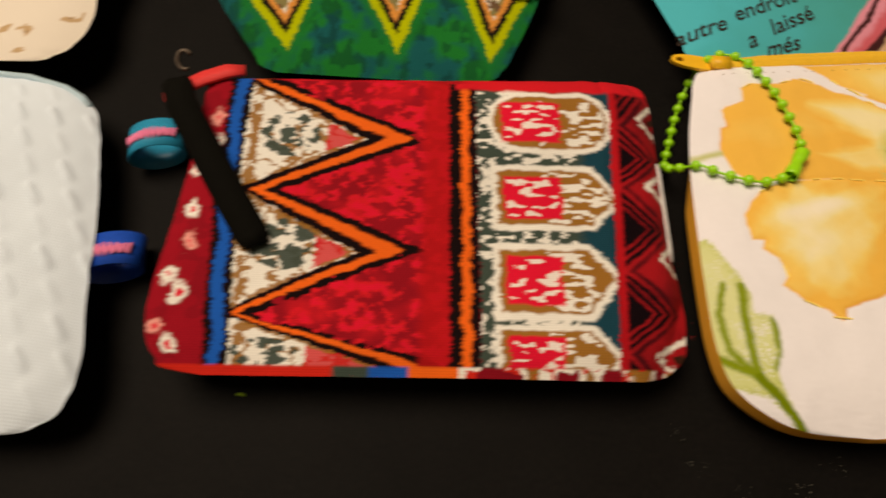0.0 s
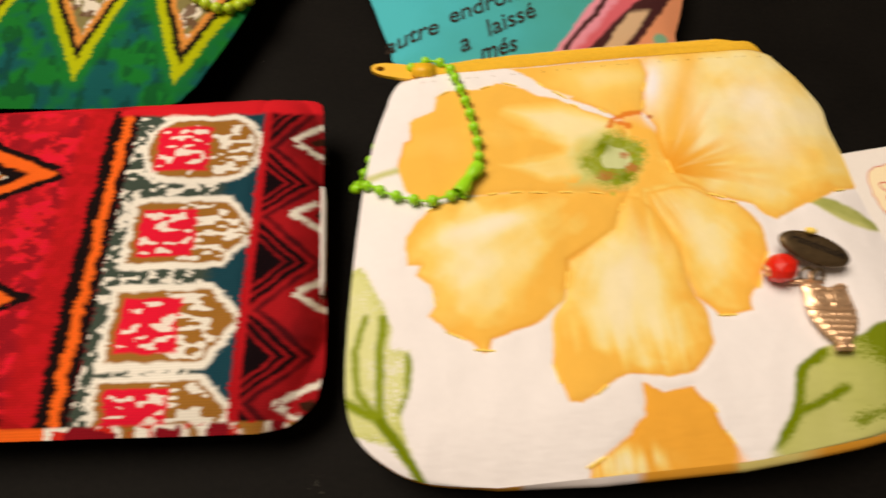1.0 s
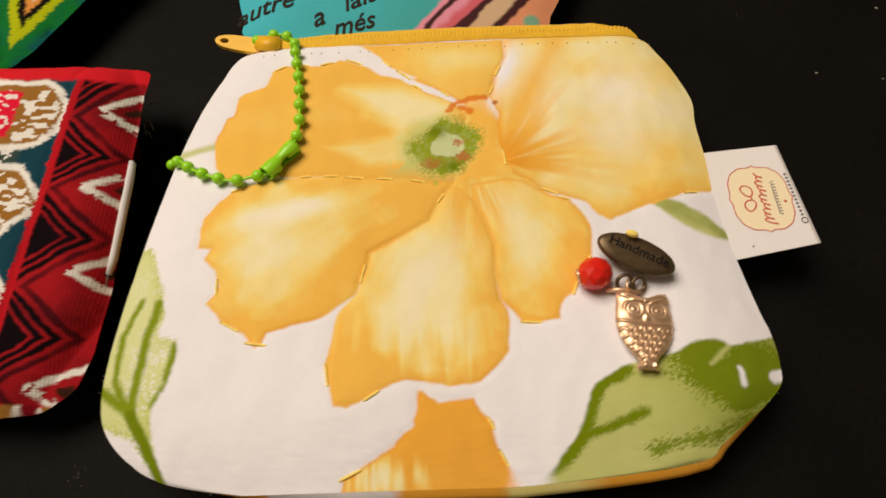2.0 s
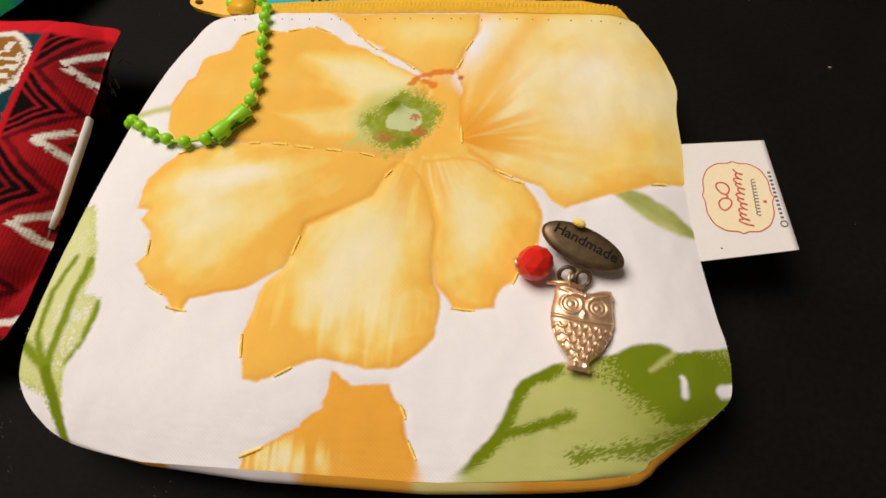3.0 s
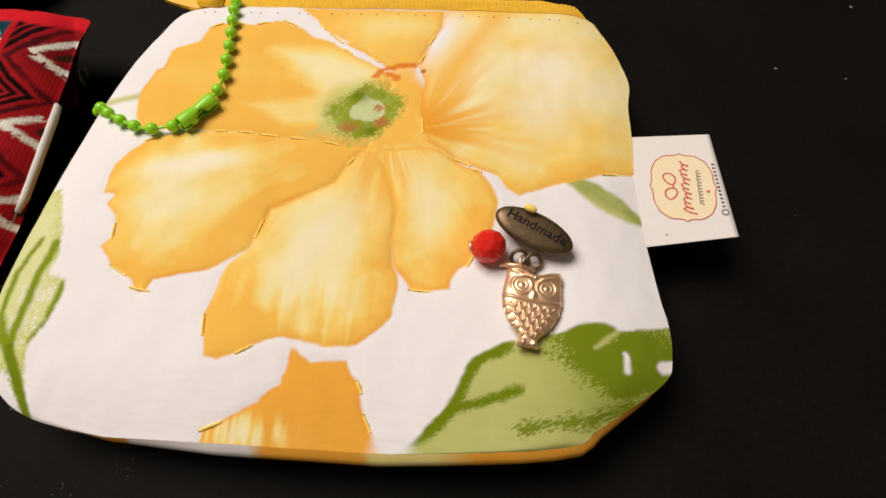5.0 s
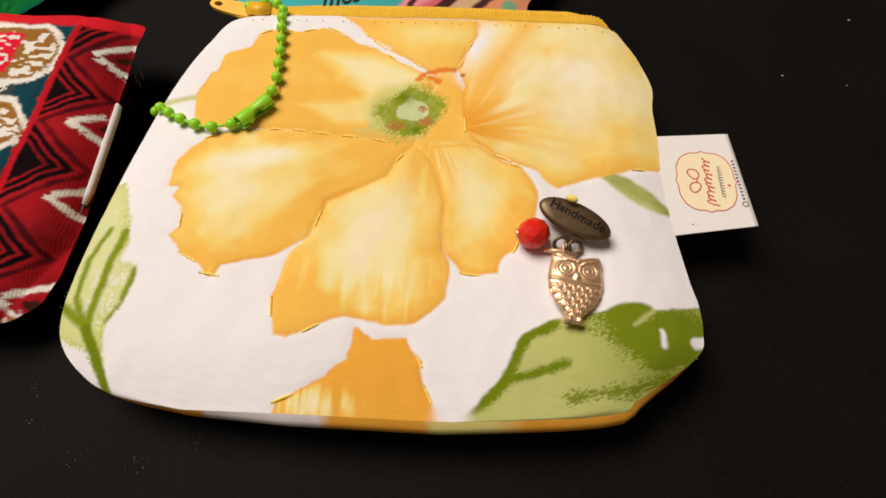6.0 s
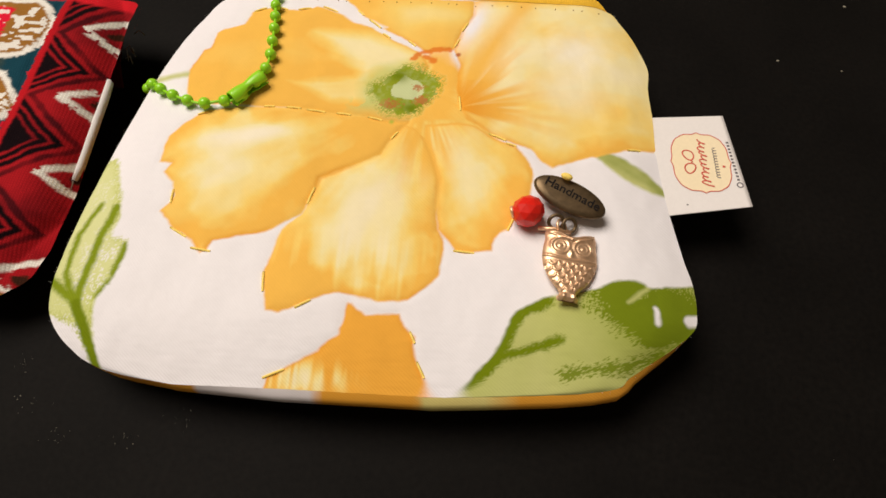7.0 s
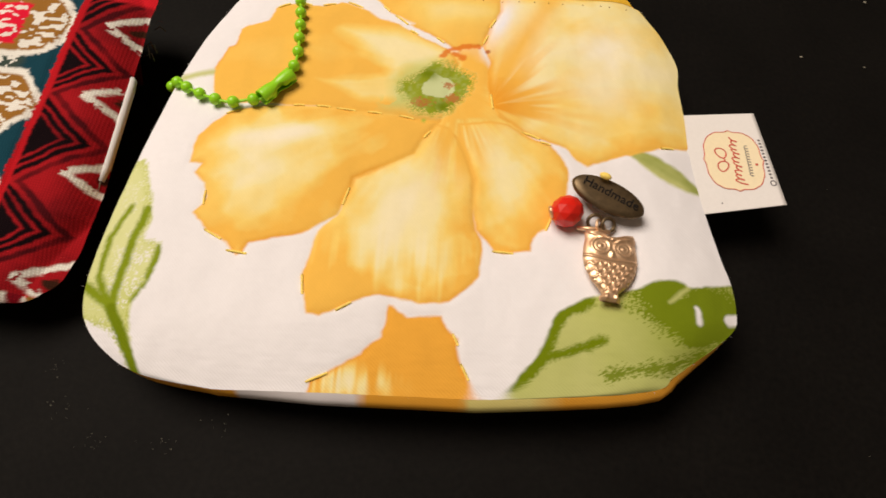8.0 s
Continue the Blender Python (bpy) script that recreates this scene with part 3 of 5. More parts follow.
        if k == 6:
            col = mix(col, ochre, 0.55 * np.clip(1 - f * 1.5, 0, 1))
        if k in (4, 5):
            col = mix(col, deep, 1.5 * np.exp(-(((y - 13) / 17) ** 2)) * np.clip(streak * 3 - 1.1, 0, 1) * np.exp(-((x - 7) / 8) ** 2))
        col = mix(col, ochre, np.exp(-(np.maximum(d, 0) / 0.8) ** 2) * np.clip(2.4 * n1 - 1.0, 0, 0.7))
        c = mix(c, col, cover(d, 0.35))
    c = mix(c, white, cover(polygon_distance(wx, wy, WEDGE), 0.5))
    # the orange throat between the petals
    c = mix(c, deep, np.clip(1.2 * spot(x, y, 8, 12, 9, 9, 0) + 0.6 * spot(x, y, 9, 2, 6, 9, 0), 0, 0.9) * np.clip(streak * 3.2 - 1.0, 0, 1))
    v = line_distance(wx, wy, [9, 42, 11.5, 30, 11, 19])
    c = mix(c, deep, cover(3.2 - v + 1.5 * (n2 - 0.5), 1.2) * 0.85)
    # the green heart with russet flecks
    r = np.hypot((x - 0.4 - 0.2 * (y - 24.5)) / 1.22, (y - 24.5) / 1.18) + 2.6 * (n2 - 0.5) * 2
    m = cover(8.4 - r, 1.2) * (stipple * 0.6 + 0.75 > 0.55 + np.clip(r - 5.5, 0, 2) * 0.25)
    c = mix(c, np.array(lin(196, 206, 128)), cover(11.2 - np.hypot(x + 2.5, y - 25) - 2 * n2, 2.5) * 0.75)
    heart = mix(np.array(lin(204, 214, 160)) + 0 * c, np.array(lin(146, 160, 40)), (np.abs(r - 6.2) < 2.8) * (0.55 + 0.8 * n3))
    heart = mix(heart, bottle, np.exp(-(((x + 2.5) / 3) ** 2 + ((y - 30) / 2.2) ** 2)) + np.exp(-(((x - 3) / 3.5) ** 2 + ((y - 18) / 2) ** 2)))
    russet = np.array(lin(186, 110, 62))
    c = mix(c, heart, m)
    fleck = np.exp(-(((x + 4.5) / 4) ** 2 + ((y - 19) / 2.5) ** 2)) + np.exp(-(((x - 5) / 3) ** 2 + ((y - 21.5) / 2.5) ** 2)) + np.exp(-(((x - 4) / 3) ** 2 + ((y - 26.5) / 1.5) ** 2))
    c = mix(c, russet, (fleck * 0.75 + stipple * 0.6 + n2 * 0.4 > 0.98) * 0.8)
    dab = np.minimum(line_distance(wx, wy, [1.5, 37.5, 3.5, 40.5, 6.5, 41.2]), np.minimum(line_distance(wx, wy, [8, 42, 12, 42]), line_distance(wx, wy, [5, 39, 7.5, 37.5])))
    c = mix(c, np.array(lin(196, 206, 128)), spot(x, y, -11.5, 18.5, 4.5, 3, 20) * (n2 > 0.42) * 0.7)
    c = mix(c, np.array(lin(170, 186, 70)), cover(1.2 - np.hypot(x + 3, y - 12.7) - n3, 0.5))
    c = mix(c, np.array(lin(226, 126, 44)), cover(1.0 - dab + 1.6 * (n3 - 0.5), 0.4) * 0.9)
    c = mix(c, russet, cover(0.8 - np.hypot(x - 15.2, y - 40), 0.3))
    return c * (0.985 + 0.03 * n3)[..., None]


def paint_back(x, y):
    white, deep, pale = (np.array(lin(*c)) for c in ((236, 230, 232), (242, 172, 62), (236, 222, 140)))
    xx = x + 1.0 * wavy(x, y, 4, 5)
    c = np.broadcast_to(deep, (*x.shape, 3)).copy()
    c = mix(c, white, cover(15 - np.abs(xx + 28), 0.6))
    c = mix(c, pale, cover(10.5 - np.abs(xx - 21.5), 0.6))
    return c


yellow = empty("zip_pouch", 0.125, 0.080, 0, "padded white cotton pouch printed with a large yellow flower", "pouch", "handmade pouches")
yellow.rotation_euler = (0, 0, radians(9))
flower = front_panel(yellow_shape, yellow, cotton, paint_flower, 0.30, "white cotton with yellow flower and green leaves")
back_panel(yellow_shape, yellow, cotton, paint_back, "yellow and white patterned cotton")

# the zip: tape folded over the top edge, with its fine coil
def zip_tape(shape, owner, mat, low, left, right, pitch, lift, crown):
    n, m = 26, int((right - left) / 0.3)
    s = np.linspace(0, 1, m)
    xs = left + (right - left) * s
    rows = []
    for k in range(n):
        t = k / (n - 1)
        y = low + (shape.high - 0.2 - low) * t
        lr = smooth_rows(shape.rows, np.array([min(y, shape.high - 0.3)]))[0]
        x = np.clip(xs, lr[0] + 0.3, lr[1] - 0.3)
        z = shape.height(x, np.full(m, y)) + 0.12 + lift * np.sin(np.pi * min(1, t * 1.4)) ** 0.7
        z = z + crown * np.exp(-((t - 0.45) / 0.16) ** 2) * (1 + 0.3 * np.sin(2 * np.pi * x / pitch))
        y2 = y + 0.35 * np.sin(x / 19.0) * (1 - t)
        rows.append(np.column_stack([x, y2, z]))
    return part("zipper_tape", grid_mesh("zipper_tape", np.array(rows) / 1000), mat, owner, "bright yellow woven zip tape")


zip_tape(yellow_shape, yellow, zip_cloth, 67.8, -73, 77, 1.3, 0.5, 0.6)

bm = bmesh.new()
outer, hole = [], []
for k in range(28):
    a = 2 * math.pi * k / 28
    outer.append((8.5 * math.copysign(abs(math.cos(a)) ** 0.7, math.cos(a)), 2.5 * math.copysign(abs(math.sin(a)) ** 0.8, math.sin(a)) * (1.15 + 0.18 * math.cos(a))))
    hole.append((-5.4 + 1.5 * math.cos(a), 1.0 * math.sin(a)))
layers = []
for z in (-0.7, 0.7):
    layers.append(([bm.verts.new((x / 1000, y / 1000, z / 1000)) for x, y in outer], [bm.verts.new((x / 1000, y / 1000, z / 1000)) for x, y in hole]))
for k in range(28):
    j = (k + 1) % 28
    (o0, h0), (o1, h1) = layers
    bm.faces.new((o0[k], o0[j], o1[j], o1[k]))
    bm.faces.new((h0[k], h0[j], h1[j], h1[k]))
    bm.faces.new((o1[k], o1[j], h1[j], h1[k]))
    bm.faces.new((o0[k], o0[j], h0[j], h0[k]))
pull = part("zipper_pull", bm, zip_resin, yellow, "yellow zip pull with a hole", smooth=False)
pull.matrix_basis = pose(-0.0655, 0.0709, 0.0158, 4, 2, -12)
slider = part("zipper_slider", box(-0.004, 0.004, -0.0028, 0.0028, -0.0012, 0.0012, 0.0007), zip_resin, yellow, "yellow zip slider")
slider.matrix_basis = Matrix.Translation(yellow_shape.at(-56, 69.3, 0.0012)) @ pose(0, 0, 0, 0, 0, -6)


# ball chains
def spline(points, pitch):
    """Points at an even pitch along a smooth curve through the given ones (mm)."""
    p = np.array(points, float)
    q = np.vstack([2 * p[0] - p[1], p, 2 * p[-1] - p[-2]])
    fine = []
    for i in range(1, len(q) - 2):
        for t in np.linspace(0, 1, 40, endpoint=False):
            a, b, c, d = q[i - 1:i + 3]
            fine.append(0.5 * (2 * b + (c - a) * t + (2 * a - 5 * b + 4 * c - d) * t * t + (3 * b - a - 3 * c + d) * t ** 3))
    fine = np.array(fine)
    s = np.concatenate([[0], np.cumsum(np.linalg.norm(np.diff(fine, axis=0), axis=1))])
    at = np.arange(0, s[-1], pitch)
    return [Vector([np.interp(a, s, fine[:, k]) / 1000 for k in range(3)]) for a in at]


def ball_chain(owner, points, pitch, radius, mat, label):
    places = spline(points, pitch)
    chain = part("ball_chain", tube(spline(points, pitch / 3), 0.00045, 6), mat, owner, label)
    me = bpy.data.meshes.new("bead")
    b = ball(radius, 10, 14)
    b.to_mesh(me)
    b.free()
    me.materials.append(mat)
    me.polygons.foreach_set("use_smooth", [True] * len(me.polygons))
    for p in places:
        bead = new("bead", me)
        bead.parent = chain
        bead.location = p
    return chain


def on_cloth(shape, points, lift):
    return [(x, y, float(shape.height(np.array([x]), np.array([y]))[0]) + lift) for x, y in points]


right_run = on_cloth(yellow_shape, [(-60, 71.5), (-57.5, 73), (-54, 74), (-50.5, 72.3), (-47, 67.8), (-45.8, 62), (-44.2, 54), (-43, 47), (-42.3, 40.2), (-41.7, 34), (-42, 28.5), (-43.5, 23.8), (-48.3, 16.8), (-53.2, 15.5), (-59, 14.4), (-66, 16.8), (-72, 20), (-76, 23.3)], 2.1)
under_run = [(-80.6, 25.5, 14), (-81.8, 29, 8.5), (-81, 33, 4.8), (-77.5, 41, 4.2), (-72.8, 52, 4.2), (-68, 62, 5), (-63.8, 69, 9), (-61.5, 71.8, 13.5)]
chain = ball_chain(yellow, right_run + under_run, 5.7, 0.00175, lime, "lime green enamelled ball chain")
# the open clasp of the chain: a half-closed sleeve with a waist
bm = bmesh.new()
rings = []
for i in range(15):
    u = i / 14
    r = 2.35 - 0.45 * math.exp(-((u - 0.5) / 0.16) ** 2)
    opening = 0.4 + 1.4 * math.exp(-((u - 0.55) / 0.2) ** 2)
    ring = []
    for rr in (r, r - 0.35):
        for k in range(15):
            a = math.radians(186) + opening / 2 + (2 * math.pi - opening) * k / 14
            ring.append(bm.verts.new(((u - 0.5) * 0.0118, rr * math.cos(a) / 1000, rr * math.sin(a) / 1000)))
    rings.append(ring)
for a, b in zip(rings, rings[1:]):
    for s in (0, 15):
        for k in range(14):
            bm.faces.new((a[s + k], a[s + k + 1], b[s + k + 1], b[s + k]))
    bm.faces.new((a[0], a[15], b[15], b[0]))
    bm.faces.new((a[14], a[29], b[29], b[14]))
for ring in (rings[0], rings[-1]):
    for k in range(14):
        bm.faces.new((ring[k], ring[k + 1], ring[16 + k], ring[15 + k]))
clasp = part("clasp", bm, lime, chain, "open lime green chain clasp")
clasp.matrix_basis = Matrix.Translation(yellow_shape.at(-45.9, 20.4, 0.0022)) @ pose(0, 0, 0, 0, 0, 52)

# running stitches round the petals, and the machine stitch under the zip
stitch_meshes = []
for length in (3.0, 4.2, 5.4):
    bm = tube([((t - 0.5) * length / 1000, 0, 0.0002 * math.sin(math.pi * t)) for t in (0, 0.2, 0.4, 0.6, 0.8, 1)], 0.00033, 6)
    me = bpy.data.meshes.new("stitch")
    bm.to_mesh(me)
    bm.free()
    me.materials.append(yellow_thread)
    me.polygons.foreach_set("use_smooth", [True] * len(me.polygons))
    stitch_meshes.append(me)
rng = random.Random(5)
for p in PETALS:
    q = np.array(p).reshape(-1, 2)
    q = np.vstack([q, q[:1]])
    s = np.concatenate([[0], np.cumsum(np.linalg.norm(np.diff(q, axis=0), axis=1))])
    a = rng.uniform(1, 5)
    while a < s[-1] - 2:
        x0, y0 = np.interp(a - 1.5, s, q[:, 0]), np.interp(a - 1.5, s, q[:, 1])
        x1, y1 = np.interp(a + 1.5, s, q[:, 0]), np.interp(a + 1.5, s, q[:, 1])
        x, y = (x0 + x1) / 2, (y0 + y1) / 2
        if -63.5 < y < 65 and x < 71 and math.hypot(x - 1, y - 26) > 12 and not (6 < x < 13.5 and -20 < y < 13) and rng.random() < 0.36:
            st = new("stitch", rng.choice(stitch_meshes))
            st.parent = flower
            u, w = yellow_shape.at(x0, y0), yellow_shape.at(x1, y1)
            st.matrix_basis = Matrix.Translation(yellow_shape.at(x, y, 0.00002)) @ pose(0, 0, 0, 0, -math.degrees(math.atan2(w.z - u.z, (w - u).length)), math.degrees(math.atan2(y1 - y0, x1 - x0)) + rng.uniform(-9, 9))
        a += rng.uniform(6.5, 9.5)
bm = ball(0.0002, 5, 6)
me = bpy.data.meshes.new("stitch")
bm.to_mesh(me)
bm.free()
me.materials.append(brown_thread)
for k in range(24):
    x = -58 + 5.2 * k + rng.uniform(-1.6, 1.6)
    st = new("stitch", me)
    st.parent = flower
    st.location = yellow_shape.at(x, 63.6 + 0.3 * math.sin(x / 19), 0.0001)

# the charms sewn on near the side seam
charms = new("charm_cluster")
charms.parent = yellow
tagged(charms, "red bead, brass plaque and golden owl charm")


def writing(body, size, mat, shear=0.0, depth=0.00005, bold=0.0):
    """Letters of the built-in font as a mesh, centred."""
    cu = bpy.data.curves.new("letters", "FONT")
    cu.body, cu.size, cu.shear, cu.extrude, cu.offset = body, size, shear, depth, bold
    cu.align_x, cu.align_y = "CENTER", "CENTER"
    cu.resolution_u = 3
    tmp = bpy.data.objects.new("letters", cu)
    scene.collection.objects.link(tmp)
    me = bpy.data.meshes.new_from_object(tmp.evaluated_get(bpy.context.evaluated_depsgraph_get()))
    bpy.data.objects.remove(tmp)
    me.materials.clear()
    me.materials.append(mat)
    return me


# oval plaque, slightly domed, with a hole edge where the thread passes
bm = bmesh.new()
prof = [(1.0, -0.0), (1.02, 0.35), (1.0, 0.75), (0.93, 1.0), (0.7, 1.12), (0.35, 1.18), (0.02, 1.2)]
rings = [[bm.verts.new((9.9 * f * math.cos(a) / 1000, 4.7 * f * math.sin(a) / 1000, z / 1000)) for a in (2 * math.pi * k / 48 for k in range(48))] for f, z in [(0.02, -0.1)] + prof]
for r, q in zip(rings, rings[1:]):
    for k in range(48):
        bm.faces.new((r[k], r[(k + 1) % 48], q[(k + 1) % 48], q[k]))
plaque = part("plaque", bm, brass_dark, charms, "antique brass oval plaque lettered Handmade")
plaque.matrix_basis = Matrix.Translation(yellow_shape.at(46.4, -13.3, 0.0044)) @ pose(0, 0, 0, 0, 0, -24) @ pose(0, 0, 0, 7, 6, 0) @ Matrix.Diagonal((1, 0.92, 1.4, 1))
letters = new("lettering", writing("Handmade", 0.0036, ink, bold=0.00004))
letters.parent = plaque
letters.location = (0.0003, 0.0007, 0.0012)
letters.rotation_euler = (0, 0, radians(-2))
knot = part("thread_knot", ball(0.0012, 8, 10), yellow_thread, charms, "yellow thread knot")
knot.matrix_basis = Matrix.LocRotScale(yellow_shape.at(45.3, -9.2, 0.0082), Euler((0.4, 0, -0.4)), (1.35, 0.8, 0.8))

bm = bmesh.new()
bmesh.ops.create_icosphere(bm, subdivisions=2, radius=0.0044)
bead = part("bead", bm, red_glass, charms, "faceted red bead", smooth=False)
bead.matrix_basis = Matrix.LocRotScale(yellow_shape.at(35.7, -17.9, 0.0042), Euler((0.3, 0.2, 0.5)), (1.0, 0.95, 1.0))
cap = part("bead_cap", tube([(0.0012 * math.cos(a), 0.0012 * math.sin(a), 0) for a in (2 * math.pi * k / 14 for k in range(14))], 0.0005, 6, True), rose_gold, charms, "small gold bead end")
cap.matrix_basis = Matrix.Translation(yellow_shape.at(31.6, -18.3, 0.0045)) @ pose(0, 0, 0, 0, 80, 10)


def ring(radius, wire, place, rx, ry, rz, mat):
    ob = part("jump_ring", tube([(radius * math.cos(a), radius * math.sin(a), 0) for a in (2 * math.pi * k / 24 for k in range(24))], wire, 8, True), mat, charms, "dark brass jump ring")
    ob.matrix_basis = Matrix.Translation(place) @ pose(0, 0, 0, rx, ry, rz)


ring(0.0018, 0.0005, yellow_shape.at(46.6, -20.4, 0.0022), 30, 20, 0, brass_dark)
ring(0.0019, 0.0005, yellow_shape.at(43.2, -19.7, 0.0024), 35, -30, 40, brass_dark)
ring(0.0018, 0.0004, yellow_shape.at(44.6, -20.8, 0.0020), 15, 45, 10, rose_gold)
bar = part("link_bar", tube([(-0.004, 0, 0), (0.0, 0.0003, 0.0002), (0.0045, 0, 0)], 0.0006, 8), rose_gold, charms, "short golden link")
bar.matrix_basis = Matrix.Translation(yellow_shape.at(42.6, -21.8, 0.0016)) @ pose(0, 0, 0, 0, 0, -6)

# the owl charm: one cast piece with a face and feathered belly in relief
nu, nv = 71, 111
u = np.linspace(-1, 1, nu)[None, :]
t = np.linspace(0, 1, nv)[:, None]
half = np.interp(t, [0, 0.05, 0.09, 0.14, 0.28, 0.45, 0.58, 0.7, 0.84, 0.92, 1.0], [2.1, 2.4, 1.7, 2.1, 4.3, 5.7, 6.1, 6.0, 5.7, 5.8, 5.3])
ox = half * u
oy = t * 18.0 - 1.7 * np.exp(-(u / 0.55) ** 2) * t ** 6
oz = 1.1 * (1 - np.abs(u) ** 6) * np.minimum(1, np.minimum(t, 1 - t) * 25 + 0.2) + 0.25 * (1 - u ** 2)
for ex in (-2.5, 2.5):
    r = np.hypot(ox - ex, oy - 13.2)
    oz = oz + 0.3 * np.exp(-((r - 1.95) / 0.3) ** 2) + 0.16 * np.exp(-((r - 1.1) / 0.25) ** 2) + 0.25 * np.exp(-(r / 0.5) ** 2)
    brow = np.abs((oy - 15.9) - 0.28 * (ox - ex) * np.sign(ex)) + 0.15 * np.abs(ox - ex)
    oz = oz + 0.4 * np.exp(-((brow - 0.5) / 0.3) ** 2) * (np.abs(ox - ex) < 2.6)
oz = oz + 0.5 * np.exp(-(ox / 0.55) ** 2 - ((oy - 11.6) / 1.0) ** 2)
collar = oy - 9.9 - 0.02 * ox ** 2
oz = oz + 0.35 * np.exp(-(collar / 0.25) ** 2)
for row in range(5):
    yc = 8.9 - 1.5 * row
    for col in range(-3, 4):
        xc = (col + 0.5 * (row % 2)) * 1.9
        r = np.hypot(ox - xc, oy - yc)
        oz = oz + (np.interp(yc, [1, 3, 10], [0, 0.34, 0.34])) * np.exp(-((r - 0.72) / 0.2) ** 2) * (oy < yc + 0.25) * (oy > 1.8)
oz = oz + 0.35 * np.exp(-((np.abs(ox) - 1.1) / 0.4) ** 2) * (oy < 1.6)
front = np.stack([ox, oy, oz], -1)
rear = np.stack([ox[:, ::-1] * 1.0, oy[:, ::-1], np.zeros_like(ox)], -1)
owl = part("owl_charm", grid_mesh("owl_charm", np.concatenate([front, rear, front[:, :1]], 1) / 1000), rose_gold, charms, "rose-gold metal owl-shaped charm in relief")
owl.matrix_basis = Matrix.Translation(yellow_shape.at(45.0, -42.0, 0.0022)) @ pose(0, 0, 0, -2, 5, -6) @ Matrix.Diagonal((1.15, 1.1, 1.1, 1))

# the maker's ribbon label in the side seam
label = empty("label_base", 0, 0, 0, "white woven maker's label, printed", "")
label.name = "side_label"
label.parent = yellow
n = 22
rows = []
for j in range(n):
    v = j / (n - 1)
    row = []
    for i in range(n):
        s = i / (n - 1)
        lx = 71 + 24.8 * s + 3.2 * s * (1 - v)
        ly = (-12.3 + 4.7 * s) * (1 - v) + (22.4 + 1.7 * s) * v
        lz = 15.3 + 0.9 * s
        row.append((lx, ly, lz))
    rows.append(row)
rows = np.array(rows)
under = rows[:, ::-1].copy()
under[..., 2] -= 0.35
part("ribbon", grid_mesh("ribbon", np.concatenate([rows, under, rows[:, :1]], 1) / 1000), paper, label, "white satin label ribbon")


def label_z(x):
    s = (x - 71) / 27.6
    return (15.3 + 0.9 * s + 0.08) / 1000


def flat_line(name, points, width, mat, owner, closed=False, lift=0.0):
    pts = [((x + 0.3) / 1000, (y - 1.1) / 1000, label_z(x) + 0.00005 + lift) for x, y in points]
    return part(name, tube(pts, width / 2000, 6, closed, 0.12), mat, owner)


def badge(k):
    """The outline of the printed badge: a rounded oblong with waisted corners and small points."""
    a = 2 * math.pi * k / 72
    ca, sa = math.cos(a), math.sin(a)
    r = 1 / (abs(ca) ** 5 + abs(sa) ** 5) ** 0.2
    r *= 1 - 0.07 * math.exp(-((math.sin(2 * a) ** 2 - 1) / 0.25) ** 2) + 0.07 * math.exp(-(min(abs(ca), abs(sa)) / 0.09) ** 2)
    return 86.6 + 8.0 * r * ca, 7.9 + 9.9 * r * sa


outline = [badge(k) for k in range(72)]
bm = bmesh.new()
vs = [bm.verts.new(((x + 0.3) / 1000, (y - 1.1) / 1000, label_z(x) + 0.00001)) for x, y in outline]
mid_v = bm.verts.new((0.0869, 0.0068, label_z(86.6) + 0.00001))
for k in range(72):
    bm.faces.new((vs[k], vs[(k + 1) % 72], mid_v))
part("badge", bm, cream_ink, label, "cream badge print")
flat_line("badge_line", outline, 0.28, red_ink, label, True)
for sgn in (-1, 1):
    lens = [(83.3 + 1.5 * math.cos(a) * (1 + 0.2 * math.sin(a)) - 0.35 * sgn * math.sin(a), 7.9 + sgn * 2.3 + 1.75 * math.sin(a)) for a in (2 * math.pi * k / 20 for k in range(20))]
    flat_line("spectacle_mark", lens, 0.42, red_ink, label, True)
flat_line("spectacle_mark", [(83.7, 7.3), (84.2, 7.9), (83.7, 8.5)], 0.42, red_ink, label)
flat_line("script_mark", [(87.4 + (1.7 if k < 20 else 0.85) * math.sin(0.34 * k) + 0.35 * math.sin(0.11 * k), -0.4 + 16 * k / 200 + 0.5 * math.cos(0.34 * k + 0.8)) for k in range(201)], 0.42, red_ink, label)
flat_line("script_mark", [(90.9 + 0.5 * math.sin(0.5 * k), 2.4 + 10.5 * k / 140 + 0.25 * math.cos(0.5 * k)) for k in range(141)], 0.24, grey_ink, label)
dot = flat_line("heart_mark", [(92.9, 6.2), (92.9, 6.9)], 0.8, red_ink, label)
for k in range(12):
    flat_line("number_bar", [(96.2 - 0.1 * k, 1.9 + 1.18 * k), (96.2 - 0.1 * k, 2.45 + 1.18 * k)], 0.75, grey_ink, label)
flat_line("number_mark", [(96.4 + 0.8 * math.cos(a), 0.4 + 0.8 * math.sin(a)) for a in (2 * math.pi * k / 14 for k in range(14))], 0.3, grey_ink, label, True)
flat_line("ink_dot", [(80.9, -6.9), (80.9, -6.6)], 0.5, grey_ink, label)
fuzz(yellow_shape, yellow, paper, 300, 71)


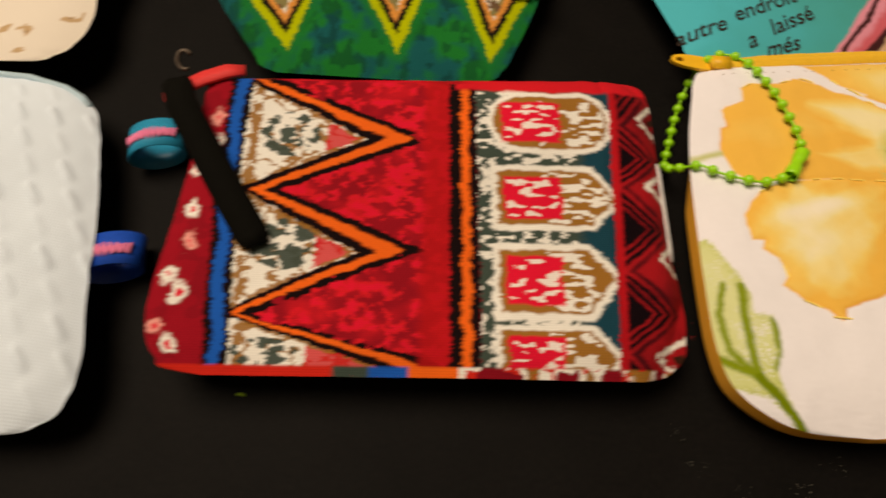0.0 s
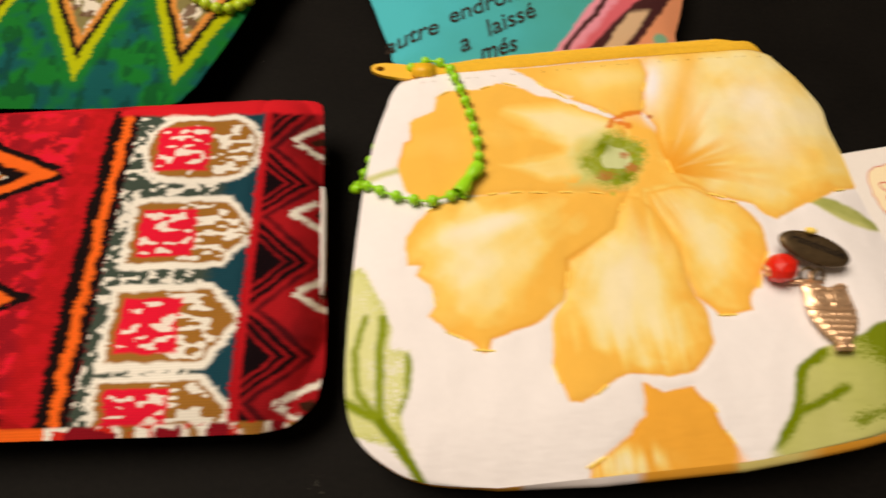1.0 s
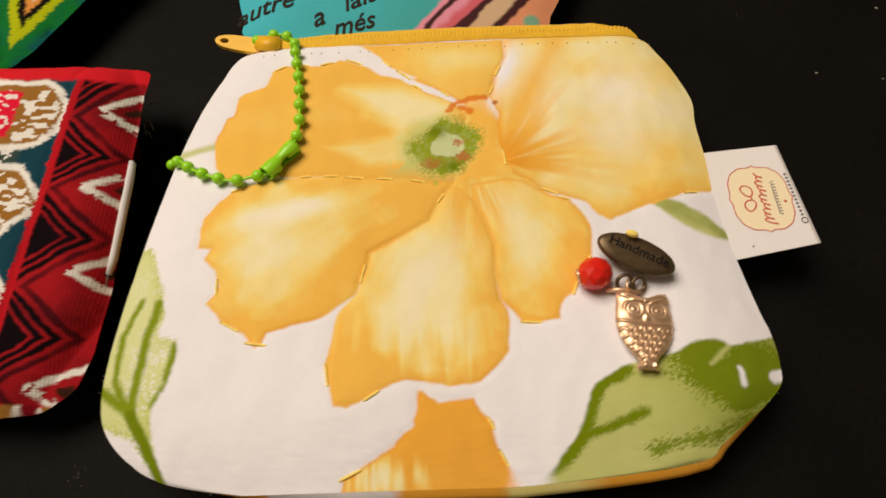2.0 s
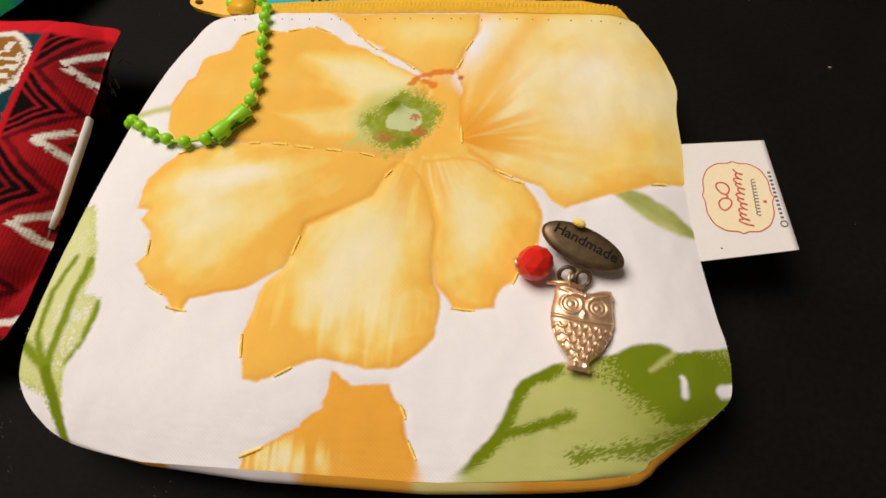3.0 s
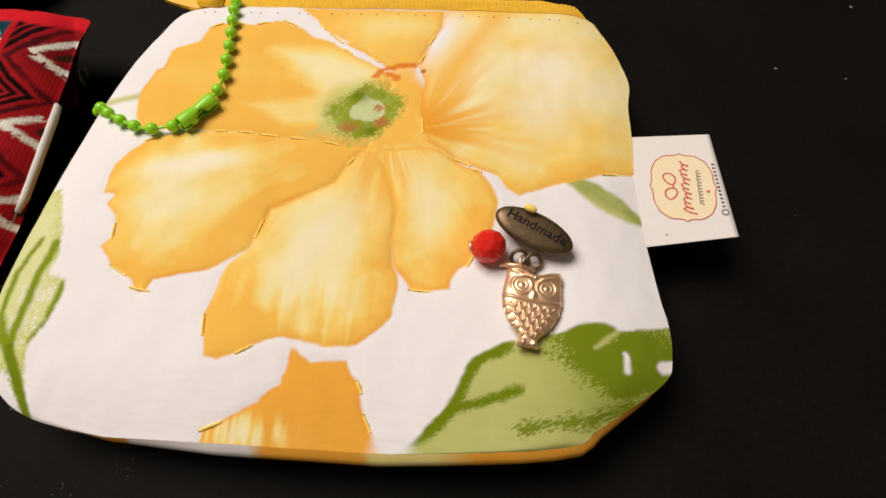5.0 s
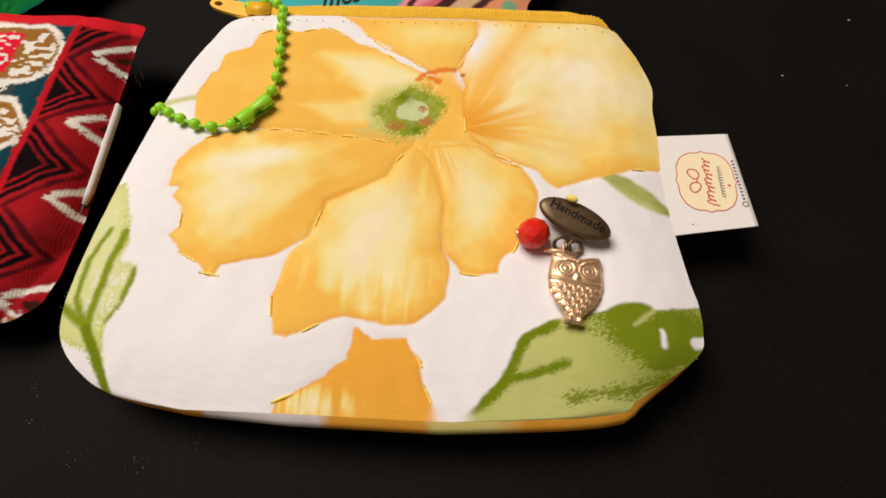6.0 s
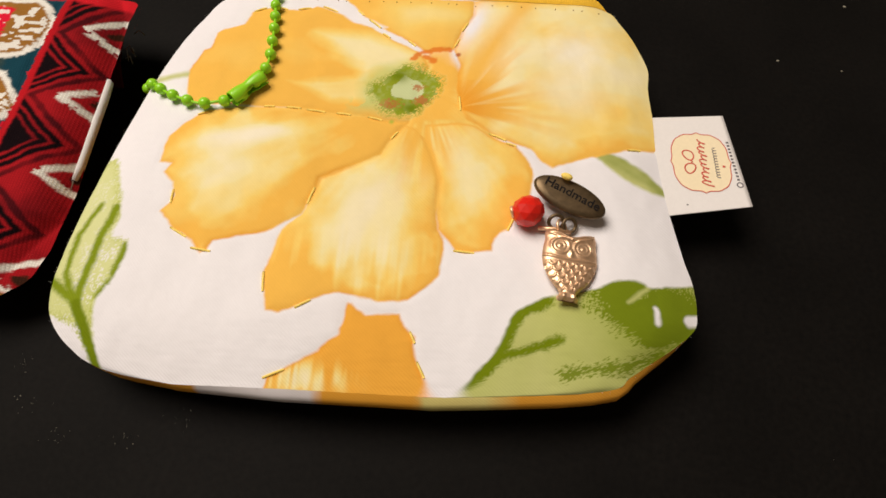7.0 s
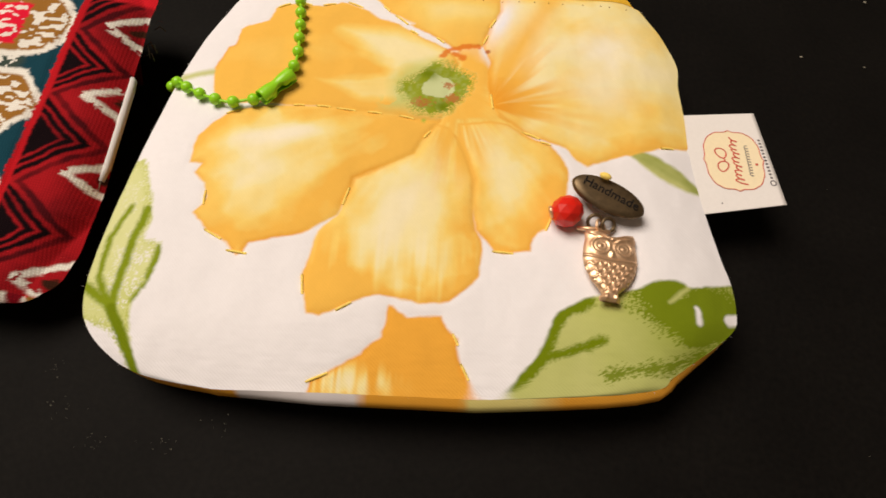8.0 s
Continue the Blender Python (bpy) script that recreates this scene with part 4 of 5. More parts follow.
# ---- the red woven pouch ----
def swell(x, y):
    """The stuffed end: the cloth stands higher towards the zip and rolls down over the side seam."""
    side = np.interp(y, [-53, -28, -11, 18, 40, 54], [68, 78.5, 77.5, 76, 75, 67])
    d = np.maximum(side - x, 0)
    crest = 24.3 + 0.11 * y
    foot = np.interp(y, [-44, -15, 16, 40], [12.5, 12.5, 17.5, 21])
    high = foot + (crest - foot) * (1 - np.exp(-(d / 5) ** 1.3))
    flat = 20 - 3 * np.exp(-(d / 7) ** 1.15)
    s = np.clip((x - 16) / 40, 0, 1)
    ends = 1 - np.exp(-(np.maximum(54.5 - y, 0) / 8) ** 1.5)
    return (high - flat) * s * s * (3 - 2 * s) * ends


red_shape = Shape([(-53.5, -62, 62), (-52.3, -70, 67), (-48.5, -75.5, 73.5), (-39, -80.3, 77.8), (-28, -81, 78.3), (-11, -79.6, 77.5), (18, -78, 76), (40, -78, 75.3), (46, -77.5, 74.8),
                   (49, -75, 74.2), (50.2, -68, 73.8), (51.2, -28, 73), (52.5, 8, 71.5), (53.8, 34, 68)],
                  17, 20, puff=7, bulge=-13, dents=lambda x, y: 0.35 * wavy(x, y, 16, 12) + 0.8 * np.exp(-((y - 50) / 4) ** 2) - 0.5 * np.exp(-((x - 57.5) / 1.3) ** 2) + swell(x, y))


def threads(x, y, amount, pitch=0.7, seed=4):
    """Uneven dyed edges along the weft of an ikat cloth."""
    rng = np.random.RandomState(seed)
    table_ = rng.rand(400, 64)
    row = np.floor(y / pitch).astype(int) % 400
    col = np.floor(x / 2.6).astype(int) % 64
    return (table_[row, col] - 0.5) * 2 * amount


def squiggle(x, y, size, seed, level=0.12):
    """Broken winding strokes."""
    n = fractal(x, y * 1.25, size, seed) - 0.5
    return np.abs(n) < level * 0.5


def paint_red(x, y):
    # on the swell, print scaled about a camera eye point to fit its view
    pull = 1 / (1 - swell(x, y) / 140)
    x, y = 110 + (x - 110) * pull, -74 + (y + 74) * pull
    y = np.interp(y, [-52.5, -48.2, -37.7, -24, -15.7, 4, 25.7, 33.2, 50, 54], [-53.5, -48.5, -35, -22, -12.6, 8.5, 30.5, 38, 53.6, 56])
    red, crimson, maroon, black = (np.array(lin(*c)) for c in ((220, 32, 44), (232, 28, 58), (138, 18, 32), (22, 10, 11)))
    orange, blue, white, brown, slate, teal = (np.array(lin(*c)) for c in ((250, 108, 38), (14, 92, 190), (244, 241, 232), (160, 110, 48), (64, 78, 70), (16, 66, 82)))
    xx = x + threads(x, y, 0.55) + 0.5 * wavy(x, y, 7, 41)
    yy = y + 0.5 * wavy(x, y, 6, 42)
    xl = xx - np.interp(y, [-44, 5, 48], [4.7, 0, -1.8])
    xr = xx + np.interp(x, [12, 32, 56], [0.2, 1.7, 2.0])
    n1, n2 = fractal(x, y, 7, 43), fractal(x + threads(x, y, 0.6, 0.7, 9), y, 2.6, 44)
    ones = np.zeros((*x.shape, 3))
    c = mix(red + ones, maroon + ones, (n2 > 0.49) * 0.85 * np.clip(n1 * 1.9, 0, 1))
    c = mix(c, crimson, (n2 < 0.36) * 0.8)
    # cream ground left of the zigzag
    inner = -1.5 + np.interp(-yy, [-54, -52.3, -29.7, -9.3, 14, 33.8, 47, 55], [-63, -61, -19.3, -58.3, -19.5, -57.5, -24, -3])
    outer = np.interp(-yy, [-54, -52.5, -30.5, -9, 12.6, 34, 49.3, 55], [-58, -55.2, -4.1, -51.4, -5.2, -53.5, -4, 8])
    e = inner - xx
    ground = mix(white + ones, brown + ones, (squiggle(xx, yy, 6.5, 45, 0.085) | (np.abs(xl + 57) < 1.6) & (n2 > 0.4)) * 0.95)
    blob = np.exp(-(((xx + 46) / 9.5) ** 2 + ((yy - 31) / 8.5) ** 2)) + np.exp(-(((xx + 43) / 10) ** 2 + ((yy + 11) / 9) ** 2)) + np.exp(-(((xx + 46) / 9) ** 2 + ((yy + 47) / 4.5) ** 2))
    ground = mix(ground, slate, ((blob > 0.33) & ~squiggle(xx, yy, 5.0, 46, 0.18)) * 0.97)
    tip = ((xx > -34) & (e > 1.5)) | ((xx > -30) & (yy < -44))
    ground = mix(ground, red, tip * 0.9)
    ground = mix(ground, brown, ((e < 2.6) & (n2 > 0.42)) * 0.9)
    c = mix(c, ground, cover(e, 0.3))
    f = (xx - inner) / (outer - inner + 1e-6)
    band = mix(black + ones, orange + ones, cover((f - 0.40) * 12, 0.6) * cover((0.92 - f) * 12, 0.6))
    c = mix(c, band, (f > 0) & (f < 1.0))
    c = mix(c, black, ((f >= 1.0) & (xx - outer < 4.6) & (fractal(x, y, 5, 49) > 0.33)) * 1.0)
    # left gusset and blue stripe
    gus = mix(np.array(lin(160, 20, 36)) + ones, maroon + ones, (n1 > 0.55) * 0.6)
    for k, (fx, fy) in enumerate(((-71, 38), (-70, 28), (-73, 2), (-72, -10), (-76, -22), (-72, -28), (-77, -38), (-72, -45), (-74, 18))):
        r = np.hypot((xx - fx) / 1.0, (yy - fy) / 1.35) + 1.4 * (n2 - 0.5) * 2
        gus = mix(gus, white if k % 3 else np.array(lin(240, 160, 150)), cover(2.3 - r, 0.5))
        gus = mix(gus, crimson, cover(0.8 - r, 0.4))
    c = mix(c, gus, cover(-66.2 - xl, 0.3))
    c = mix(c, black, cover(3.6 - np.abs(xl + 63.3), 0.3))
    c = mix(c, blue, cover(1.75 - np.abs(xl + 63.4 + 0.6 * np.sin(y / 5)) + 0.5 * (n2 - 0.5), 0.3))
    # black and orange stripes
    wob = 0.7 * np.sin(y / 2.3) + 0.4 * np.sin(y / 1.1)
    c = mix(c, np.array(lin(190, 24, 30)), cover(5.0 - np.abs(xr - 3.0), 1.5) * 0.8)
    c = mix(c, black, cover(4.6 - np.abs(xr - 11.4), 0.3))
    c = mix(c, orange, cover(1.45 - np.abs(xr - 11.9 - wob * 0.5), 0.3))
    # the row of house shapes
    m = (xr > 16.0) & (xr < 57.6)
    speck = (smooth_noise(x + threads(x, y, 0.8, 0.7, 3), y, 1.5, 47) > 0.62)
    col = mix(slate + ones, white + ones, speck * 0.95 * (xr < 46))
    col = mix(col, teal, cover(xr - 47.5, 2) * 0.95)
    for k, yc in enumerate((38.2, 8.0, -22.0, -48.5)):
        dy = np.abs(yy - yc)
        tip_x = (58, 58, 57, 57)[k]
        d = np.minimum(np.minimum(12.6 - dy, (tip_x - xr) * 0.80 - dy * 0.62 + 2.2), xr - 20.2)
        if k == 0:
            d = 12.8 - np.hypot(dy, np.maximum(np.abs(xr - 39) - 8, 0) * 1.15)
        col = mix(col, white, cover(d + 0.8 * (n2 - 0.5), 0.4))
        inside = mix(brown + ones, white + ones, ((smooth_noise(xx / 3.2, yy / 1.15, 1, 50 + k) > 0.56) & (xr > 36) & (d > 3)) * 0.95)
        col = mix(col, inside, cover(d - 2.2 + 0.9 * (n2 - 0.5), 0.4))
        sq = np.minimum(8.2 - dy, 8.6 - np.abs(xr - 33))
        heart = mix(crimson + ones, white + ones, ((smooth_noise(xx / 2.6, yy / 1.05, 1, 60 + k) > 0.62) & (sq > 1.2)) * 0.9)
        col = mix(col, heart, cover(sq + 0.6 * (n2 - 0.5), 0.4))
    c = np.where(m[..., None], col, c)
    # the red border of triangles and chevrons
    xe = xr - 57.6 - 0.7 * (xx - x)
    tri = np.interp(-yy, [-60, -52, -38, -24.5, -13, 3, 18.5, 32, 46, 60], [17, 13, 1.0, 15.8, 1.0, 17.4, 1.4, 17.0, 1.0, 13])
    e = tri - xe
    deep = np.array(lin(18, 5, 10))
    edge = mix(np.array(lin(172, 26, 34)) + ones, np.array(lin(78, 12, 20)) + ones, (0.05 + 1.3 * (n1 - 0.42)) + cover(1.2 - np.abs(e + 3.2), 0.5) * 0.85)
    for lo, hi in ((0.0, 2.3), (3.5, 5.7), (6.9, 30)):
        edge = mix(edge, deep, cover(e - lo, 0.4) * cover(hi - e, 0.4) * (xe > 0.8 if lo > 5 else 1))
    edge = mix(edge, np.array(lin(188, 24, 34)), cover(1.7 - np.abs(xe - 0.8), 0.4))
    for tx, ty in ((65.3, 41.0), (67.5, 14.0), (70.0, -13.5), (67.0, -47.0)):
        arm = np.abs(np.abs(yy - ty) - (xx - tx) * 0.62)
        edge = mix(edge, white, cover(1.05 - arm * 0.85, 0.4) * (xx > tx - 0.8) * (n2 > 0.3))
        core = np.hypot(xx - tx - 8.5, (yy - ty) * 1.3)
        edge = mix(edge, np.array(lin(60, 32, 20)), cover(2.0 - core + 2 * (n2 - 0.5), 0.5))
    c = mix(c, edge, cover(xe, 0.3))
    c = mix(c, red, cover(yy - 51.0, 0.6) * (xx > 8))
    # pieced strip along the lower edge
    low = cover(-51.4 - y, 0.4)
    strip = mix(np.array(lin(214, 44, 34)) + ones, slate + ones, cover(6 - np.abs(x + 20), 0.5))
    strip = mix(strip, blue, cover(7 - np.abs(x + 9), 0.5))
    strip = mix(strip, orange, cover(8 - np.abs(x - 3), 0.5))
    strip = mix(strip, white, (x > 9) * (n2 > 0.46))
    strip = mix(strip, brown, (x > 9) * (n1 > 0.55) * (n2 > 0.38))
    strip = mix(strip, maroon, (x > 9) * (n1 < 0.42))
    return mix(c, strip, low)


red = empty("zip_pouch", -0.042, 0.064, 0, "red, orange and cream ethnic-pattern woven zip pouch", "pouch", "handmade pouches")
red.rotation_euler = (0, 0, radians(5.5))
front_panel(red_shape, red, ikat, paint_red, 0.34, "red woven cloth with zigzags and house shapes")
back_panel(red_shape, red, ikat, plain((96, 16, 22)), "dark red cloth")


def strip_mesh(points, width, thick, sag=0.0, taper=0.0):
    """A flat band along points (metres)."""
    bm = bmesh.new()
    rings = []
    pts = [Vector(p) for p in points]
    for i, p in enumerate(pts):
        d = (pts[min(i + 1, len(pts) - 1)] - pts[max(i - 1, 0)]).normalized()
        side = d.cross(Vector((0, 0, 1))).normalized()
        up = side.cross(d)
        w = width / 2 * (1 - taper * i / (len(pts) - 1))
        if i in (0, len(pts) - 1):
            w *= 0.72
        rings.append([bm.verts.new(p + side * a * w + up * b * thick / 2) for a, b in ((-1, -0.6), (-0.94, 1), (0, 1.0 - sag), (0.94, 1), (1, -0.6), (0, -1 - sag))])
    for r, q in zip(rings, rings[1:]):
        for k in range(6):
            bm.faces.new((r[k], r[(k + 1) % 6], q[(k + 1) % 6], q[k]))
    bm.faces.new(rings[0])
    bm.faces.new(rings[-1][::-1])
    return bm


tape = [Vector((x / 1000, y / 1000, z / 1000)) for x, y, z in ((-93, 44, 14.5), (-87, 46.2, 17), (-79, 49, 19.5), (-71, 51.6, 20.5), (-65, 52.6, 20))]
part("zipper_tape", strip_mesh(tape, 0.0058, 0.0014), coral, red, "coral red zip tape end")
strap = part("strap", strip_mesh([(x / 1000, y / 1000, z / 1000) for x, y, z in ((-87, 48, 20), (-85.8, 43.5, 23), (-81.5, 33.5, 25), (-75.5, 23.5, 24.5), (-67.5, 10.5, 24), (-59, -3, 23.5), (-52.5, -13, 22.8), (-51, -16, 22.2))], 0.0098, 0.0016, 0.2), webbing, red, "black webbing pull strap")
dull_metal = material("dull_metal", lin(92, 80, 68), rough=0.55, metal=0.5, grain=0.2, grain_size=0.001)
hook = part("strap_ring", tube([(0.0026 * math.cos(a), 0.0032 * math.sin(a), 0.0) for a in (0.6 + 4.6 * k / 14 for k in range(15))], 0.0007, 7), dull_metal, red, "dull metal pull ring")
hook.matrix_basis = Matrix.Translation((-0.0865, 0.0562, 0.0205)) @ pose(0, 0, 0, 35, 0, 0)
part("side_label", strip_mesh([(0.0753 + 0.0001 * k, (19.0 - 34 * k / 8) / 1000, 0.0171 - 0.0005 * k) for k in range(9)], 0.0028, 0.0026), paper, red, "white folded satin side label")
part("side_label_mark", strip_mesh([(0.0761, -0.0152, 0.0130), (0.0761, -0.0178, 0.0126), (0.0759, -0.0200, 0.0123)], 0.0017, 0.0024), grey_metal, red, "grey printed label end")

fuzz(red_shape, red, coral, 160, 72)

# loose threads at its corner
rng = random.Random(9)
for k in range(5):
    x, y = 72.0 + rng.uniform(-1, 2), 36 + rng.uniform(-5, 8)
    pts = [(x / 1000, y / 1000, 0.0135), ((x + rng.uniform(1, 2.5)) / 1000, (y + rng.uniform(-1.5, 1.5)) / 1000, 0.0145), ((x + rng.uniform(2, 3.5)) / 1000, (y + rng.uniform(-3, 3)) / 1000, 0.012)]
    part("loose_thread", tube(pts, 0.00014, 5), lint if k % 3 else brown_thread, red)


def ribbon_loop(name, place, turn, mat, label):
    """A folded satin ribbon standing as an open loop, with unreadable pink lettering as bars."""
    e = empty(name, *place, label, "ribbon", "ribbon loops")
    e.rotation_euler = (0, 0, radians(turn))
    bm = bmesh.new()
    rings = []
    for k in range(36):
        a = 2 * math.pi * k / 36
        ring_ = []
        for rr, w in ((1, -1), (1, 1), (0.93, 1), (0.93, -1)):
            ring_.append(bm.verts.new((9.6 * rr * math.cos(a) / 1000, (5.6 * w + 0.8 * math.cos(a)) / 1000, (7.0 + 7.0 * rr * math.sin(a)) / 1000)))
        rings.append(ring_)
    for k in range(36):
        r, q = rings[k], rings[(k + 1) % 36]
        for j in range(4):
            bm.faces.new((r[j], r[(j + 1) % 4], q[(j + 1) % 4], q[j]))
    band = part("ribbon", bm, mat, e)
    pts = []
    for k in range(40):
        a = math.radians(150 - 110 * k / 39)
        pts.append((9.8 * math.cos(a) / 1000, (-0.6 + 2.0 * math.sin(1.5 * k) + 0.8 * math.cos(a)) / 1000, (7.0 + 7.2 * math.sin(a)) / 1000))
    mark = part("lettering_bar", tube(pts, 0.0007, 6), pink_print, band, "pink unreadable script")
    return e


ribbon_loop("ribbon_loop", (-0.1395, 0.0845, 0.0002), 16, turquoise_satin, "turquoise satin ribbon loop with pink lettering on the table")
ribbon_loop("ribbon_loop", (-0.1400, 0.0402, 0.0002), 14, blue_satin, "royal blue satin ribbon loop with pink lettering on the table")


# ---- the pale quilted pouch ----
def tufts(x, y):
    """Short slanting raised tufts, set in offset rows."""
    h = 0.3 * wavy(x, y, 22, 15)
    for row in range(-6, 7):
        for col in range(0, 10):
            cx_, cy_ = 2 + col * 11.0 + (row % 2) * 5.5, row * 10.0 + 1.5
            a = math.radians(-50)
            px, py = (x - cx_) * math.cos(a) + (y - cy_) * math.sin(a), -(x - cx_) * math.sin(a) + (y - cy_) * math.cos(a)
            h = h + (0.75 + 0.35 * math.sin(7.3 * col + 4.1 * row)) * np.exp(-((px / 4.2) ** 4) - (py / 1.3) ** 2)
    return h


white_shape = Shape([(-60, -115, 56), (-58, -128, 69), (-54, -138, 78), (-47, -142, 82), (-38, -144, 82), (-20, -143, 77), (5, -140, 71), (30, -136, 63), (41, -132, 59), (50, -128, 53), (56, -120, 42), (59, -110, 30)],
                    15, 21.5, puff=11, bulge=-13.0, dents=tufts)
white = empty("zip_pouch", -0.215, 0.042, 0, "pale white tufted cotton pouch with rounded corners", "pouch", "handmade pouches")
x, y = white_shape.sheet(0.55)
part("front_panel", grid_mesh("front_panel", np.stack([x, y, white_shape.height(x, y)], -1) / 1000), pique, white, "pale tufted white cotton")
back_panel(white_shape, white, pique)
edge = [(x, 59.0) for x in np.linspace(-100, 28, 30)] + [(42, 56), (49, 52.5), (53, 49)]
part("piping", tube([(x / 1000, y / 1000, 0.0155) for x, y in edge], 0.0012, 8), pale_blue, white, "pale blue piping along the top edge")


# ---- the cream pouch with gilt motifs ----
def paint_cream(x, y):
    c = np.broadcast_to(np.array(lin(240, 230, 214)), (*x.shape, 3)).copy()
    n = fractal(x, y, 4, 81)
    for cx_, cy_, r in ((44, -50, 8), (58, -36, 5), (50, -8, 9), (10, -40, 8), (22, -10, 9), (60, 15, 7)):
        d = np.hypot((x - cx_), (y - cy_) * 1.3)
        c = mix(c, np.array(lin(186, 140, 66)), ((d < r) & (n > 0.52)) * 0.75)
        c = mix(c, np.array(lin(110, 70, 40)), ((d < r * 0.7) & (n > 0.66)) * 0.7)
    return c


cream_shape = Shape([(-60, -60, 34), (-58.5, -70, 48), (-54, -75, 59), (-47, -77, 64), (-36, -77, 65.5), (-20, -76, 62), (20, -72, 58), (50, -70, 50), (58, -60, 40)], 17, 21, bulge=-13.0)
cream = empty("zip_pouch", -0.240, 0.165, 0, "cream cotton pouch with gilt brown motifs", "pouch", "handmade pouches")
front_panel(cream_shape, cream, sateen, paint_cream, 0.8, "cream cloth with gilt motifs")
back_panel(cream_shape, cream, sateen, plain((225, 212, 190)))


# ---- the green pouch ----
def paint_green(x, y):
    xx, yy = x + threads(x, y, 0.5, 0.7, 14) + 0.4 * wavy(x, y, 7, 82), y + 0.4 * wavy(x, y, 6, 83)
    ones = np.zeros((*x.shape, 3))
    n1, n2 = fractal(x, y, 9, 84), fractal(x, y * 0.5, 3, 85)
    teal, green, black, olive, orange, white = (np.array(lin(*k)) for k in ((8, 84, 92), (8, 118, 46), (20, 16, 12), (182, 192, 26), (226, 150, 70), (234, 226, 210)))
    c = mix(green + ones, teal + ones, np.clip((n1 - 0.42) * 5, 0, 1) * 0.9)
    c = mix(c, np.array(lin(4, 48, 40)), (n2 > 0.6) * 0.5)
    for (ax, ay), (bx, by), (tx, ty) in (((-23.4, 30.4), (7.8, 32.7), (-35.0, -38.2)), ((-17.2, 33), (8.9, 34.6), (5.4, -37.2)), ((-13.1, 36.8), (16, 39.3), (39.6, -38.0))):
        tri_ = [tx, ty, tx + 3 * bx, ty + 3 * by, tx + 3 * ax, ty + 3 * ay]
        d = polygon_distance(xx, yy, tri_)
        c = mix(c, green, cover(d + 3.5, 1.5) * 0.8)
        c = mix(c, olive, cover(d, 0.4))
        c = mix(c, black, cover(d - 3.1, 0.4))
        c = mix(c, orange, cover(d - 5.2, 0.4))
        core = mix(white + ones, np.array(lin(120, 110, 40)) + ones, (n2 > 0.5) * 0.9)
        core = mix(core, np.array(lin(110, 80, 60)), (fractal(x, y, 4, 88) > 0.62) * 0.9)
        c = mix(c, core, cover(d - 7.2 + (n2 - 0.5), 0.4))
    return c


green_shape = Shape([(-47, -38, 32), (-45, -43, 39), (-40, -47, 44), (-29, -55, 49), (-13, -66, 55), (10, -74, 62), (40, -80, 72), (60, -80, 72), (66, -72, 64)], 14, 18.5, bulge=-13.0)
green = empty("zip_pouch", -0.068, 0.165, 0, "green and teal pouch with yellow-green pointed motifs", "pouch", "handmade pouches")
green.rotation_euler = (0, 0, radians(3))
front_panel(green_shape, green, ikat, paint_green, 0.5, "green cloth with olive pointed bands")
back_panel(green_shape, green, ikat, plain((10, 60, 40)))
ball_chain(green, on_cloth(green_shape, [(33, 14), (37, 5), (43, -1), (50, -3.5), (56, -0.5), (60, 5), (61, 13)], 1.7), 4.2, 0.0021, lime_dull, "pale lime ball chain")


# ---- the turquoise pouch with script ----
def paint_turquoise(x, y):
    ones = np.zeros((*x.shape, 3))
    n1, n2 = fractal(x, y, 14, 91), fractal(x, y, 4, 92)
    sky, sea, pink, rose, dark, beige, salmon = (np.array(lin(*k)) for k in ((64, 190, 204), (60, 160, 150), (232, 150, 170), (214, 92, 104), (66, 28, 30), (212, 178, 142), (226, 150, 110)))
    c = mix(sky + ones, sea + ones, (x + 45) / 70 + (n1 - 0.5) * 0.5)
    c = mix(c, pink, cover(3 - np.hypot((x + 24) / 4, (y + 17)), 0.5))
    wx = x + 1.0 * wavy(x, y, 8, 93)
    p = (wx + 6) - (y + 52) * 0.85
    c = mix(c, pink, cover(p, 0.6))
    c = mix(c, dark, cover(1.2 - np.abs(p - 3.8 - 0.6 * np.sin(y / 3)), 0.5))
    c = mix(c, rose, cover(p - 7 - 3 * n2, 1.5) * 0.9)
    c = mix(c, dark, cover(p - 12.5 - 0.25 * (y + 45), 0.6))
    c = mix(c, beige, cover(p - 17.5, 0.6) * cover(25 - p, 0.6) * cover(-34 - y + 3 * n2, 1))
    c = mix(c, salmon, cover(p - 30 + 2 * n1, 0.6))
    c = mix(c, np.array(lin(120, 170, 140)), cover(2.6 - np.hypot(wx - 37, y + 45), 0.6))
    return c


